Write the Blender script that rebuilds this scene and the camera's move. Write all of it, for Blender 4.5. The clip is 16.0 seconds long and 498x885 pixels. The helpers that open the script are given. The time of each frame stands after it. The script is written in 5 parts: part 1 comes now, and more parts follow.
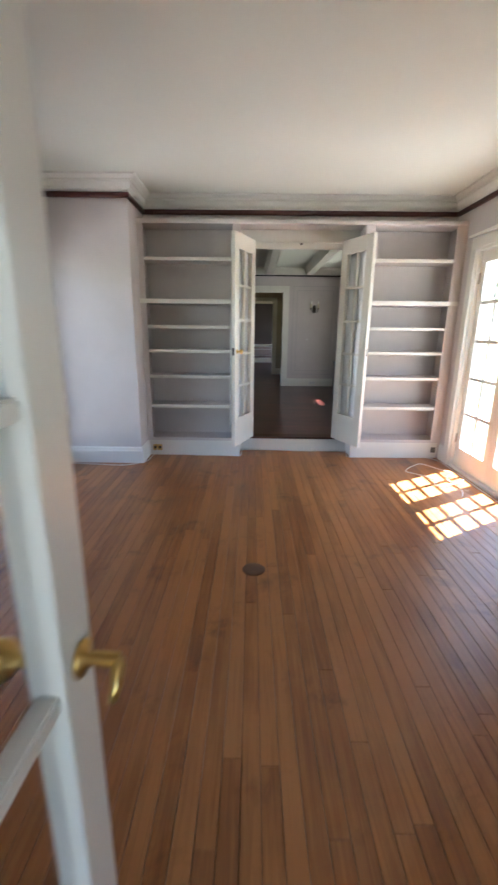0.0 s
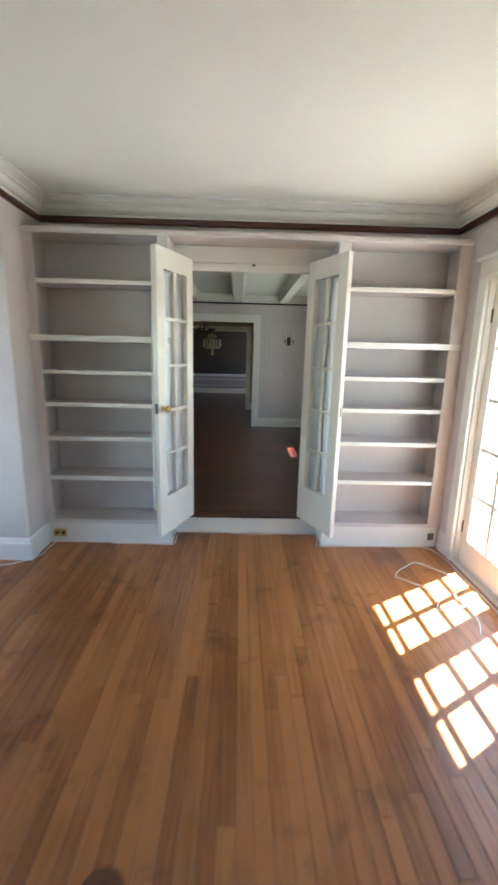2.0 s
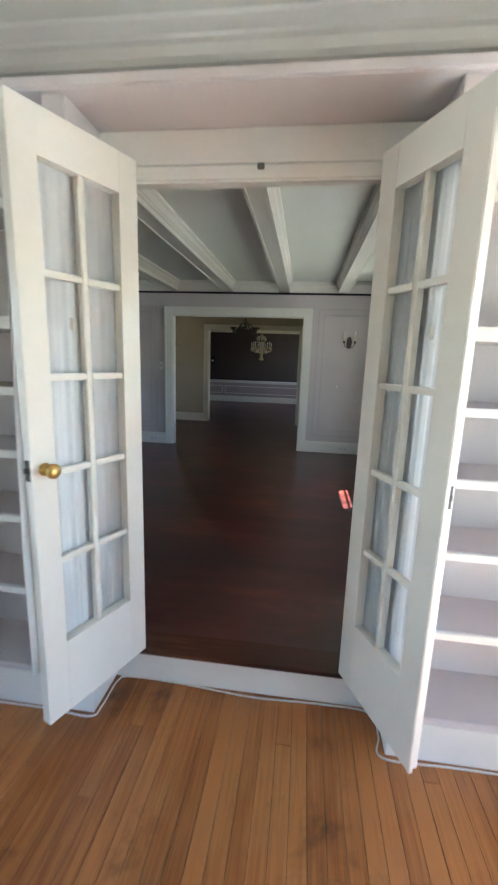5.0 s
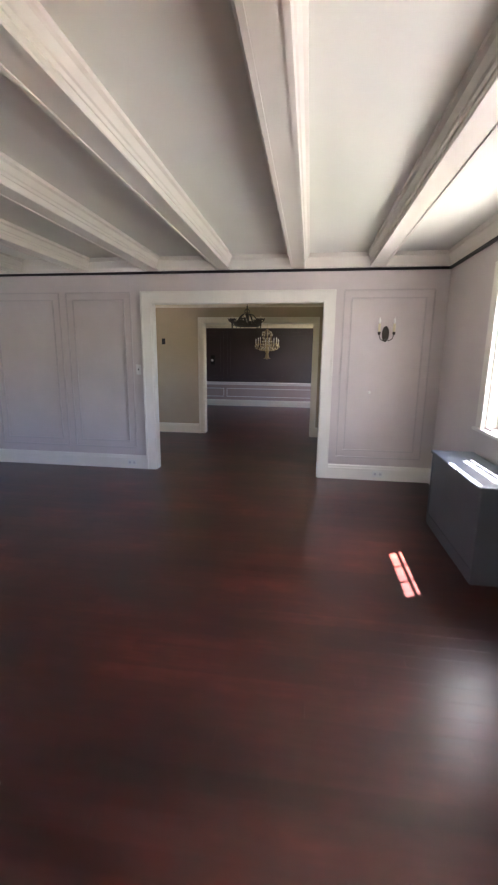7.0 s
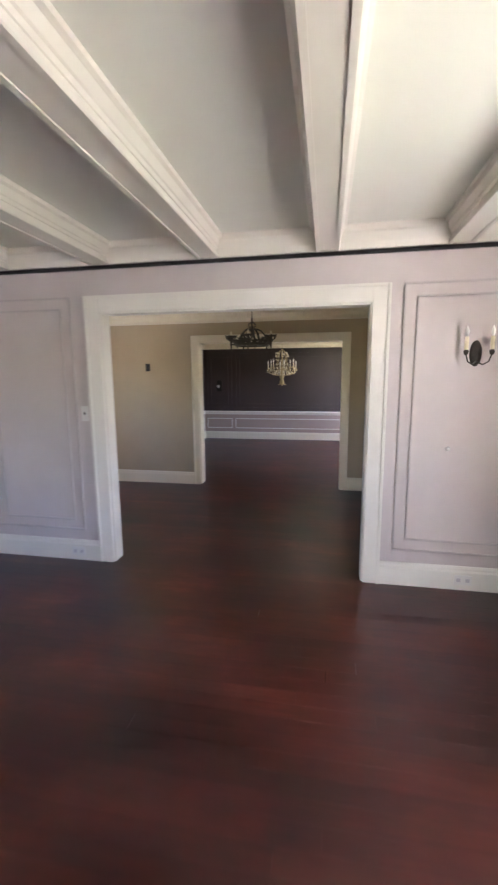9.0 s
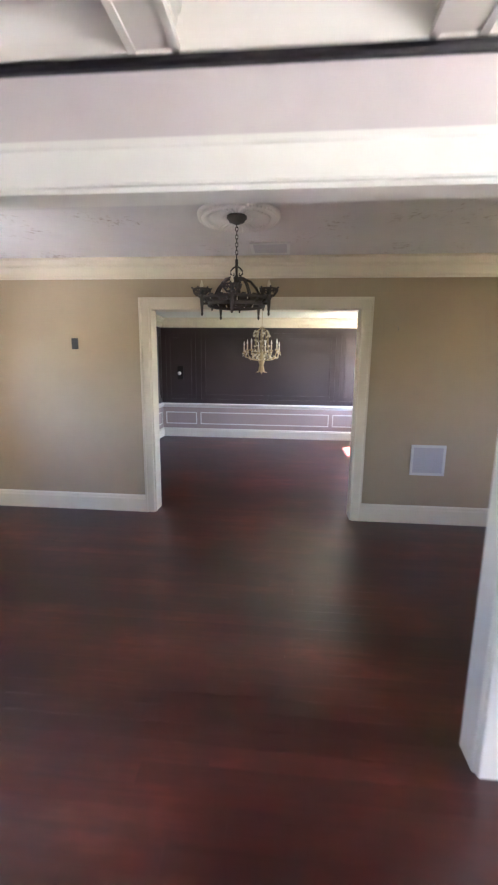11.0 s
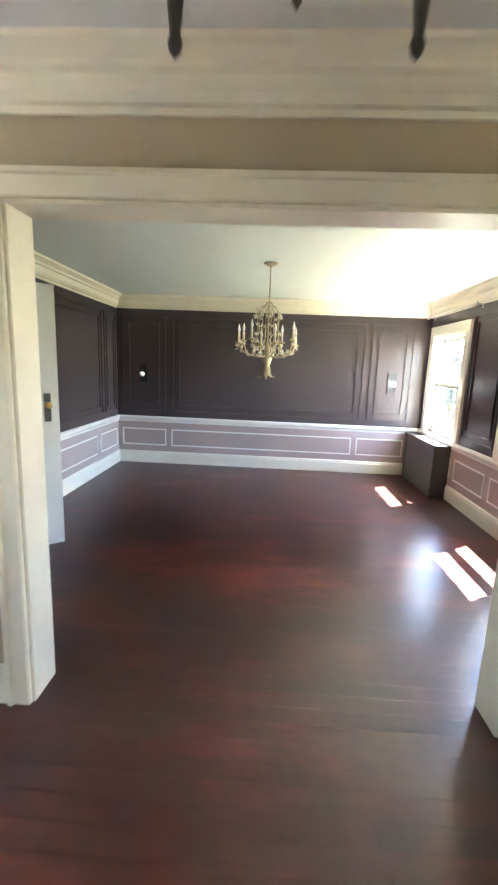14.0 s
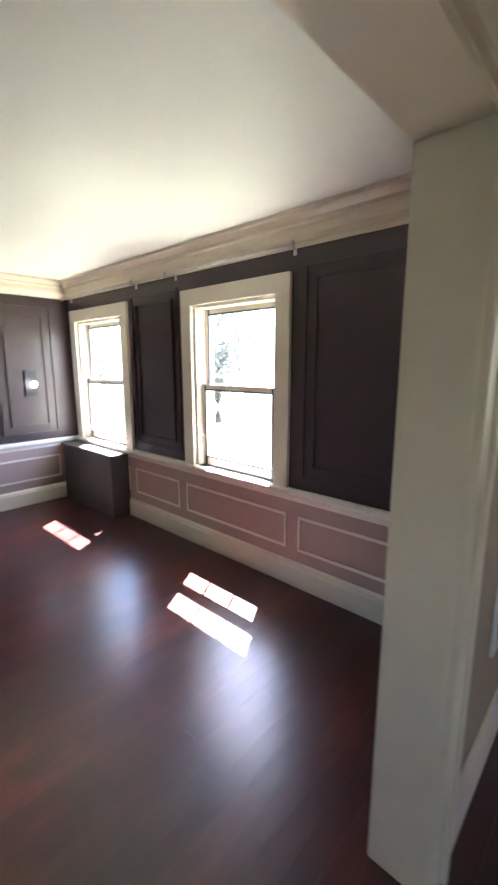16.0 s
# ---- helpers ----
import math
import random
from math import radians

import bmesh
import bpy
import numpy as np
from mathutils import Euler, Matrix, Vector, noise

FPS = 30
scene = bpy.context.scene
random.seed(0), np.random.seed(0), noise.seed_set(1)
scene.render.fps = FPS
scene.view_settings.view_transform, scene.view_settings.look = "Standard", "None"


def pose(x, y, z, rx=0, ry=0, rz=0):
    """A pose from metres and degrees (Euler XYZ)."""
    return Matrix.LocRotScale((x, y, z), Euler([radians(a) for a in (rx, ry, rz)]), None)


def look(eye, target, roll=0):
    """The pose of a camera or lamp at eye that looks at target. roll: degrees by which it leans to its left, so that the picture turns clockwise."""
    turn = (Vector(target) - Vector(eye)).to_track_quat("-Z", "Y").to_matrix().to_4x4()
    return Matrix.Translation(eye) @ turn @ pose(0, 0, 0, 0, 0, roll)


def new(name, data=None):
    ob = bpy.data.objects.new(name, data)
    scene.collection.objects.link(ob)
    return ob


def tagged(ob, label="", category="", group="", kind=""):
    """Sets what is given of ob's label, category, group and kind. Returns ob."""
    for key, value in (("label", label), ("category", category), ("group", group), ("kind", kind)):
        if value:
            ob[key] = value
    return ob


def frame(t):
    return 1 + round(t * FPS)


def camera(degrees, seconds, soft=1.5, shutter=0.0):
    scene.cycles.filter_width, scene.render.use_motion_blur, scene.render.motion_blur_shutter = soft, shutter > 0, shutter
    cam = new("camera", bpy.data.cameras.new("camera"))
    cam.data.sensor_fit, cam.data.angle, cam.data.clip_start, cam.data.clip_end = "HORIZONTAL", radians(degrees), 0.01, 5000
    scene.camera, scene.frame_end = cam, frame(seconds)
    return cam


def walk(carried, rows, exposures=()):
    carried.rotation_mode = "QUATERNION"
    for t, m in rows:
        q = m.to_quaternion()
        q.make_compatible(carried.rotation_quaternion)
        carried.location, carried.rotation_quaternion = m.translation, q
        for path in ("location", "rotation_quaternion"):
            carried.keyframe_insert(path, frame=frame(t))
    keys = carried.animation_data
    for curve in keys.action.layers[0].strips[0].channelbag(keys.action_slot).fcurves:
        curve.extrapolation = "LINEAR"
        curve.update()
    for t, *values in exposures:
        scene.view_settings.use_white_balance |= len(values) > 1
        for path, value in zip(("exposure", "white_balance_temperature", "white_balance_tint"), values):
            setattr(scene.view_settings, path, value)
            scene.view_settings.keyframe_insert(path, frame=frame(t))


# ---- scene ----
cam = camera(61.9, 16.0, soft=2.2, shutter=0.5)
PATH = [
    (0, (-0.016, 0.584, 1.328), (-0.027, 2.513, 0.802), 0.6),
    (0.5, (0.07, 0.81, 1.359), (0.214, 2.751, 0.899), 0.1),
    (1, (0.164, 1.171, 1.451), (0.287, 3.121, 1.028), -1.2),
    (1.5, (0.212, 1.454, 1.483), (0.156, 3.395, 1.003), 0.7),
    (2, (0.375, 1.8, 1.512), (0.424, 3.755, 1.092), 1.4),
    (2.5, (0.57, 2.111, 1.514), (0.696, 4.078, 1.175), 3.0),
    (3, (0.621, 2.451, 1.495), (0.572, 4.421, 1.153), 1.3),
    (3.5, (0.689, 2.71, 1.486), (0.731, 4.678, 1.134), 1.6),
    (4, (0.736, 2.942, 1.495), (0.507, 4.905, 1.182), 2.8),
    (4.5, (0.718, 3.191, 1.48), (0.335, 5.119, 1.11), 2.8),
    (5, (0.656, 3.51, 1.496), (0.412, 5.454, 1.095), 1.9),
    (5.2, (0.631, 3.631, 1.482), (0.405, 5.574, 1.069), 2.0),
    (7.3, (0.48, 5.268, 1.508), (0.176, 7.203, 1.101), -0.2),
    (7.5, (0.482, 5.467, 1.506), (0.12, 7.401, 1.147), -0.8),
    (8, (0.438, 5.867, 1.651), (0.113, 7.805, 1.283), 0.3),
    (8.5, (0.392, 6.274, 1.641), (-0.066, 8.196, 1.33), 0.4),
    (9, (0.338, 6.737, 1.614), (-0.024, 8.678, 1.296), -0.4),
    (9.2, (0.339, 6.932, 1.602), (0.032, 8.873, 1.227), -0.6),
    (11.3, (-0.175, 8.578, 1.561), (-0.318, 10.537, 1.185), 0.4),
    (11.5, (-0.225, 8.753, 1.551), (-0.331, 10.714, 1.169), 0.1),
    (12, (-0.303, 9.126, 1.546), (-0.326, 11.084, 1.134), 0.1),
    (12.5, (-0.309, 9.52, 1.555), (-0.429, 11.482, 1.189), 1.2),
    (13, (-0.337, 9.932, 1.55), (-0.407, 11.899, 1.197), -0.2),
    (13.5, (-0.38, 10.293, 1.547), (-0.461, 12.259, 1.194), 1.4),
    (14, (-0.418, 10.63, 1.538), (-0.507, 12.595, 1.173), 2.3),
    (14.5, (-0.438, 10.911, 1.576), (-0.08, 12.851, 1.252), 0.2),
    (15, (-0.439, 11.212, 1.556), (0.486, 12.945, 1.179), 2.6),
    (15.5, (-0.396, 11.499, 1.569), (0.847, 13.004, 1.135), 4.7),
    (16, (-0.431, 11.823, 1.58), (1.017, 13.15, 1.201), -0.1),
]
EXPOSURES = [(0.0, 3.9, 6000, 10), (0.5, 4.0, 5950, 6), (1.0, 3.9, 5870, 5), (1.6, 4.05, 5850, 4), (2.4, 3.95, 5800, 3), (3.6, 3.9, 5750, 3), (4.6, 4.2, 5800, 4), (5.2, 4.15, 5700, 7), (7.3, 5.3, 6200, 23), (9.2, 5.55, 6200, 22), (11.3, 6.3, 5850, 22), (12.0, 6.5, 5850, 17), (12.5, 6.65, 5950, 11), (13.5, 6.7, 5900, 10), (14.5, 6.25, 5950, 12), (15.0, 5.85, 5950, 15), (15.5, 5.6, 5950, 20), (16.0, 5.4, 5950, 19)]
SKY, SUN = 0.10, 5.0
walk(cam, [(t, look(eye, target, roll)) for t, eye, target, roll in PATH], EXPOSURES)

# ---- world and sun ----
world = bpy.data.worlds.new("sky_world")
scene.world = world
world.use_nodes = True
wn = world.node_tree.nodes
sky = wn.new("ShaderNodeTexSky")
sky.sky_type = 'NISHITA'
sky.sun_disc = False
sky.sun_elevation = radians(60.0)
sky.sun_rotation = radians(59.9)
wn["Background"].inputs["Strength"].default_value = SKY
world.node_tree.links.new(sky.outputs[0], wn["Background"].inputs["Color"])
sun = new("sun", bpy.data.lights.new("sun", 'SUN'))
sun.data.energy = SUN
sun.data.angle = radians(0.5)
sun.data.color = (1.0, 0.965, 0.91)
sun.matrix_world = look((9.75, 5.65, 19.5), (0, 0, 0))


# added area lamp in the beamed room's window opening, strengthens its daylight
sky_lamp = new("window_fill_lamp", bpy.data.lights.new("window_fill_lamp", 'AREA'))
sky_lamp.data.shape = 'RECTANGLE'
sky_lamp.data.size, sky_lamp.data.size_y = 1.02, 0.62
sky_lamp.data.energy = 0.9
sky_lamp.data.color = (1.0, 0.98, 0.96)
sky_lamp.matrix_world = look((2.03, 8.02, 1.54), (0.0, 8.02, 0.9))


# ---- materials ----
def shader(name):
    m = bpy.data.materials.new(name)
    m.use_nodes = True
    nt = m.node_tree
    return m, nt, nt.nodes["Principled BSDF"]


def node(nt, kind, **values):
    n = nt.nodes.new(kind)
    for key, value in values.items():
        n.inputs[key].default_value = value
    return n


def ramp(nt, fac, stops):
    n = nt.nodes.new("ShaderNodeValToRGB")
    while len(n.color_ramp.elements) < len(stops):
        n.color_ramp.elements.new(0.5)
    for e, (p, c) in zip(n.color_ramp.elements, stops):
        e.position, e.color = p, (*c, 1)
    nt.links.new(fac, n.inputs[0])
    return n.outputs[0]


def tint(c, k):
    return tuple(min(1.0, v * k) for v in c)


def paint(name, col, rough=0.5, var=0.07, bump=0.08, coarse=1.3, fine=90.0, metal=0.0, stretch=(1, 1, 1)):
    """Painted or plain surface with cloudy unevenness, roller texture and scuffs."""
    m, nt, bs = shader(name)
    geo = nt.nodes.new("ShaderNodeNewGeometry")
    mp = node(nt, "ShaderNodeMapping", Scale=stretch)
    nt.links.new(geo.outputs["Position"], mp.inputs[0])
    n1 = node(nt, "ShaderNodeTexNoise", Scale=coarse, Detail=5.0, Roughness=0.6)
    n2 = node(nt, "ShaderNodeTexNoise", Scale=fine, Detail=3.0)
    for n in (n1, n2):
        nt.links.new(mp.outputs[0], n.inputs["Vector"])
    base = ramp(nt, n1.outputs[0], [(0.3, tint(col, 1 - var)), (0.7, tint(col, 1 + var))])
    nt.links.new(base, bs.inputs["Base Color"])
    bs.inputs["Metallic"].default_value = metal
    r = node(nt, "ShaderNodeMapRange", **{"From Min": 0.3, "From Max": 0.7, "To Min": max(0.29, rough * 0.8), "To Max": max(0.31, min(1, rough * 1.2))})
    nt.links.new(n1.outputs[0], r.inputs[0])
    nt.links.new(r.outputs[0], bs.inputs["Roughness"])
    b = node(nt, "ShaderNodeBump", Strength=bump, Distance=0.004)
    nt.links.new(n2.outputs[0], b.inputs["Height"])
    nt.links.new(b.outputs[0], bs.inputs["Normal"])
    return m


def planked(name, stops, along, rough, gloss_bump=0.05, blotch=0.25, spread=0.9, grainy=0.55, shine=0.5, scuff=0.5, even=False):
    """Boards: each takes its own tone, with grain along the board and broad worn patches."""
    m, nt, bs = shader(name)
    geo = nt.nodes.new("ShaderNodeNewGeometry")
    inf = nt.nodes.new("ShaderNodeObjectInfo")
    off = node(nt, "ShaderNodeVectorMath")
    off.operation = 'MULTIPLY_ADD'
    nt.links.new(inf.outputs["Random"], off.inputs[0])
    off.inputs[1].default_value = (31, 17, 5)
    nt.links.new(geo.outputs["Position"], off.inputs[2])
    mp = node(nt, "ShaderNodeMapping", Scale=(2.2, 55, 20) if along == "x" else (55, 2.2, 20))
    nt.links.new(off.outputs[0], mp.inputs[0])
    grain = node(nt, "ShaderNodeTexNoise", Scale=1.0, Detail=6.0, Roughness=0.65, Distortion=0.6)
    nt.links.new(mp.outputs[0], grain.inputs["Vector"])
    big = node(nt, "ShaderNodeTexNoise", Scale=1.6, Detail=4.0, Roughness=0.6)
    drawn = node(nt, "ShaderNodeMapping", Scale=(0.8, 1.5, 1) if along == "x" else (1.3, 0.7, 1))
    nt.links.new(geo.outputs["Position"], drawn.inputs[0])
    nt.links.new(drawn.outputs[0], big.inputs["Vector"])
    a = node(nt, "ShaderNodeMath")
    a.operation = 'MULTIPLY_ADD'
    nt.links.new(inf.outputs["Random"], a.inputs[0])
    a.inputs[1].default_value = spread * 0.5
    g = node(nt, "ShaderNodeMath")
    g.operation = 'MULTIPLY_ADD'
    nt.links.new(grain.outputs[0], g.inputs[0])
    g.inputs[1].default_value = grainy
    g.inputs[2].default_value = 0.26 - grainy * 0.5
    nt.links.new(g.outputs[0], a.inputs[2])
    b2 = node(nt, "ShaderNodeMath")
    b2.operation = 'MULTIPLY_ADD'
    nt.links.new(big.outputs[0], b2.inputs[0])
    b2.inputs[1].default_value = blotch
    nt.links.new(a.outputs[0], b2.inputs[2])
    sn = node(nt, "ShaderNodeTexNoise", Scale=3.1, Detail=7.0, Roughness=0.7, Distortion=0.4)
    nt.links.new(geo.outputs["Position"], sn.inputs["Vector"])
    wear = ramp(nt, sn.outputs[0], [(0.56, (1, 1, 1)), (0.74, (scuff, scuff * 0.92, scuff * 0.88))])
    mul = nt.nodes.new("ShaderNodeMix")
    mul.data_type, mul.blend_type = 'RGBA', 'MULTIPLY'
    mul.inputs[0].default_value = 1.0
    nt.links.new(ramp(nt, b2.outputs[0], stops), mul.inputs[6])
    nt.links.new(wear, mul.inputs[7])
    nt.links.new(mul.outputs[2], bs.inputs["Base Color"])
    bs.inputs["Specular IOR Level"].default_value = shine
    r = node(nt, "ShaderNodeMapRange", **{"From Min": 0.3, "From Max": 0.7, "To Min": max(0.29, rough * 0.85), "To Max": max(0.31, rough * 1.25)})
    nt.links.new(big.outputs[0], r.inputs[0])
    if even:
        bs.inputs["Roughness"].default_value = rough
    else:
        nt.links.new(r.outputs[0], bs.inputs["Roughness"])
    if gloss_bump:
        b = node(nt, "ShaderNodeBump", Strength=gloss_bump, Distance=0.002)
        nt.links.new(grain.outputs[0], b.inputs["Height"])
        nt.links.new(b.outputs[0], bs.inputs["Normal"])
    return m


def pane_glass(name, rough=0.0):
    m = bpy.data.materials.new(name)
    m.use_nodes = True
    nt = m.node_tree
    nt.nodes.clear()
    out = nt.nodes.new("ShaderNodeOutputMaterial")
    mix = nt.nodes.new("ShaderNodeMixShader")
    lw = node(nt, "ShaderNodeLayerWeight", Blend=0.5)
    pw = nt.nodes.new("ShaderNodeMath")
    pw.operation = 'POWER'
    pw.inputs[1].default_value = 4.0
    nt.links.new(lw.outputs["Facing"], pw.inputs[0])
    fr = nt.nodes.new("ShaderNodeMath")
    fr.operation = 'MULTIPLY_ADD'
    fr.inputs[1].default_value = 0.6
    fr.inputs[2].default_value = 0.016
    nt.links.new(pw.outputs[0], fr.inputs[0])
    tr = node(nt, "ShaderNodeBsdfTransparent", Color=(0.995, 0.997, 0.996, 1))
    gl = node(nt, "ShaderNodeBsdfGlossy", Roughness=rough)
    nz = node(nt, "ShaderNodeTexNoise", Scale=9.0)
    bp = node(nt, "ShaderNodeBump", Strength=0.03, Distance=0.01)
    nt.links.new(nz.outputs[0], bp.inputs["Height"])
    nt.links.new(bp.outputs[0], gl.inputs["Normal"])
    nt.links.new(fr.outputs[0], mix.inputs[0])
    nt.links.new(tr.outputs[0], mix.inputs[1])
    nt.links.new(gl.outputs[0], mix.inputs[2])
    nt.links.new(mix.outputs[0], out.inputs[0])
    return m


def cloth(name, col):
    m = bpy.data.materials.new(name)
    m.use_nodes = True
    nt = m.node_tree
    nt.nodes.clear()
    out = nt.nodes.new("ShaderNodeOutputMaterial")
    mix = nt.nodes.new("ShaderNodeMixShader")
    mix.inputs[0].default_value = 0.10
    geo = nt.nodes.new("ShaderNodeNewGeometry")
    nz = node(nt, "ShaderNodeTexNoise", Scale=6.0, Detail=4.0)
    nt.links.new(geo.outputs["Position"], nz.inputs["Vector"])
    c = ramp(nt, nz.outputs[0], [(0.3, tint(col, 0.93)), (0.7, tint(col, 1.04))])
    for k, kind in enumerate(("ShaderNodeBsdfDiffuse", "ShaderNodeBsdfTranslucent")):
        d = nt.nodes.new(kind)
        nt.links.new(c, d.inputs[0])
        nt.links.new(d.outputs[0], mix.inputs[k + 1])
    nt.links.new(mix.outputs[0], out.inputs[0])
    return m


WALL_A = paint("lilac_grey_wall_paint", (0.60, 0.545, 0.52), 0.6)
CASE_A = paint("bookcase_paint", (0.62, 0.565, 0.54), 0.45, bump=0.05)
TRIM = paint("white_trim_paint", (0.78, 0.755, 0.69), 0.32, var=0.04, bump=0.02, coarse=2.5)
IVORY = paint("ivory_trim_paint", (0.765, 0.715, 0.60), 0.35, var=0.04, bump=0.02, coarse=2.5)
CREAM = paint("cream_trim_paint", (0.745, 0.665, 0.51), 0.35, var=0.04, bump=0.02, coarse=2.5)
DOORP = paint("white_door_paint", (0.79, 0.755, 0.675), 0.3, var=0.035, bump=0.02, coarse=2.5)
CEIL = paint("ceiling_paint", (0.752, 0.756, 0.675), 0.56, var=0.03, bump=0.03, coarse=0.8, fine=25)
CEIL_C = paint("rough_ceiling_plaster", (0.70, 0.67, 0.645), 0.55, var=0.07, bump=0.35, coarse=2.2, fine=22)
def stained(m, scale, fine, lo, hi, col):
    """Brown damp marks: patches of fine specks over the paint."""
    nt = m.node_tree
    bs = nt.nodes["Principled BSDF"]
    geo = nt.nodes.new("ShaderNodeNewGeometry")
    a = node(nt, "ShaderNodeTexNoise", Scale=scale, Detail=3.0)
    b = node(nt, "ShaderNodeTexNoise", Scale=fine, Detail=5.0, Roughness=0.7)
    for n in (a, b):
        nt.links.new(geo.outputs["Position"], n.inputs["Vector"])
    both = node(nt, "ShaderNodeMath")
    both.operation = 'MULTIPLY'
    nt.links.new(a.outputs[0], both.inputs[0])
    nt.links.new(b.outputs[0], both.inputs[1])
    spots = ramp(nt, both.outputs[0], [(lo, (1, 1, 1)), (hi, col)])
    mul = nt.nodes.new("ShaderNodeMix")
    mul.data_type, mul.blend_type = 'RGBA', 'MULTIPLY'
    mul.inputs[0].default_value = 1.0
    nt.links.new(bs.inputs["Base Color"].links[0].from_socket, mul.inputs[6])
    nt.links.new(spots, mul.inputs[7])
    nt.links.new(mul.outputs[2], bs.inputs["Base Color"])


stained(CEIL_C, 1.7, 26.0, 0.335, 0.40, (0.62, 0.54, 0.47))
RAIL_A = paint("dark_red_picture_rail", (0.075, 0.018, 0.012), 0.4)
RAIL_B = paint("black_picture_rail", (0.012, 0.010, 0.012), 0.4)
WALL_B = paint("lilac_panel_paint", (0.60, 0.537, 0.52), 0.5)
# Bead colour kept darker than the wall to stand for the beads' shadow lines
BEAD_SHADE_B = paint("shade_toned_bead_paint", (0.52, 0.47, 0.46), 0.5)
BEAM = paint("beam_paint", (0.72, 0.68, 0.60), 0.4, var=0.04)
WALL_C = paint("tan_wall_paint", (0.42, 0.325, 0.205), 0.6)
WALL_D = paint("dark_plum_brown_paint", (0.062, 0.045, 0.046), 0.33, var=0.12, bump=0.12, fine=55)
WAINS = paint("dusty_pink_wainscot_paint", (0.42, 0.325, 0.29), 0.4)
OAK = planked("oak_strip_floor", [(0.20, (0.055, 0.0138, 0.0033)), (0.44, (0.150, 0.0465, 0.0100)), (0.68, (0.262, 0.090, 0.0205)), (0.94, (0.41, 0.164, 0.045))], "y", 0.32, shine=0.56, grainy=0.80, blotch=0.82, spread=0.66, scuff=0.28)
DARK = planked("dark_mahogany_floor", [(0.54, (0.0185, 0.0022, 0.0015)), (0.72, (0.041, 0.0056, 0.0036)), (0.86, (0.080, 0.0145, 0.0085)), (0.97, (0.15, 0.031, 0.019))], "x", 0.30, spread=0.20, blotch=0.9, grainy=0.22, gloss_bump=0.0, shine=0.78, scuff=0.62, even=True)
SEAM = paint("floor_joint", (0.03, 0.012, 0.006), 0.8)
SILLW = planked("worn_threshold", [(0.48, (0.022, 0.005, 0.003)), (0.80, (0.062, 0.017, 0.008)), (0.97, (0.20, 0.085, 0.04))], "x", 0.35, blotch=0.7, spread=0.3)
GLASS = pane_glass("window_glass")
SHEER = cloth("white_curtain_cloth", (0.93, 0.93, 0.92))
BRASS = paint("aged_brass", (0.62, 0.42, 0.14), 0.28, var=0.15, metal=1.0)
IRON = paint("wrought_iron", (0.072, 0.060, 0.050), 0.5, var=0.3, bump=0.3, metal=0.5, coarse=14.0)
STEEL = paint("dull_steel", (0.17, 0.16, 0.145), 0.35, metal=1.0)
CANDLE = paint("candle_sleeve", (0.72, 0.64, 0.44), 0.5)
BULB = paint("frosted_bulb", (0.85, 0.84, 0.80), 0.15, var=0.02)
PLASTER = paint("medallion_plaster", (0.76, 0.73, 0.68), 0.5, bump=0.2, fine=40)
LIT, _lnt, _lbs = shader("glowing_bulb")
_lbs.inputs["Base Color"].default_value = (0.9, 0.88, 0.84, 1)
_lbs.inputs["Emission Color"].default_value = (1.0, 0.96, 0.90, 1)
_lbs.inputs["Emission Strength"].default_value = 0.9
GILT = paint("cream_gilt_metal", (0.52, 0.40, 0.22), 0.4, var=0.2, metal=0.35)
BLOSSOM = paint("ivory_enamel", (0.68, 0.61, 0.47), 0.35, var=0.1)
RADM = paint("dark_radiator_cover_paint", (0.085, 0.078, 0.074), 0.32, var=0.1)
RADB = paint("blue_grey_radiator_cover_paint", (0.10, 0.115, 0.135), 0.4)
PLASTIC = paint("white_plastic", (0.74, 0.73, 0.70), 0.4)
GREYP = paint("grey_grille_paint", (0.55, 0.53, 0.55), 0.45)
STRIP = paint("dark_glazing_strip", (0.10, 0.095, 0.09), 0.5)
BLACK = paint("black_metal", (0.015, 0.014, 0.014), 0.45)
CABLE = paint("white_cable", (0.74, 0.71, 0.66), 0.45)
STAIN = paint("floor_stain_brown", (0.125, 0.050, 0.020), 0.5, var=0.25, coarse=20)
GRASS = paint("lawn", (0.105, 0.12, 0.06), 0.9, var=0.3, coarse=2.0)
PATIO = paint("pale_paving", (0.43, 0.42, 0.40), 0.8, var=0.12, coarse=1.0)
BARK = paint("bark", (0.10, 0.075, 0.055), 0.9, var=0.3, coarse=8.0)
LEAF = paint("foliage", (0.095, 0.10, 0.08), 0.7, var=0.4, coarse=3.0)


# ---- mesh helpers ----
def cuboid(bm, x0, x1, y0, y1, z0, z1, bevel=0.0):
    r = bmesh.ops.create_cube(bm, size=1.0)
    vs = r["verts"]
    for v in vs:
        v.co = Vector(((x0 + x1) / 2 + v.co.x * (x1 - x0), (y0 + y1) / 2 + v.co.y * (y1 - y0), (z0 + z1) / 2 + v.co.z * (z1 - z0)))
    if bevel:
        es = list({e for v in vs for e in v.link_edges})
        bmesh.ops.bevel(bm, geom=es, offset=bevel, segments=2, affect='EDGES')
    return bm


def slab(x0, x1, y0, y1, z0, z1, bevel=0.0):
    return cuboid(bmesh.new(), x0, x1, y0, y1, z0, z1, bevel)


def made(name, bm, mats, smooth=False):
    bmesh.ops.recalc_face_normals(bm, faces=bm.faces[:])
    me = bpy.data.meshes.new(name)
    bm.to_mesh(me)
    bm.free()
    for m in (mats if isinstance(mats, (list, tuple)) else [mats]):
        me.materials.append(m)
    if smooth:
        for p in me.polygons:
            p.use_smooth = True
    return new(name, me)


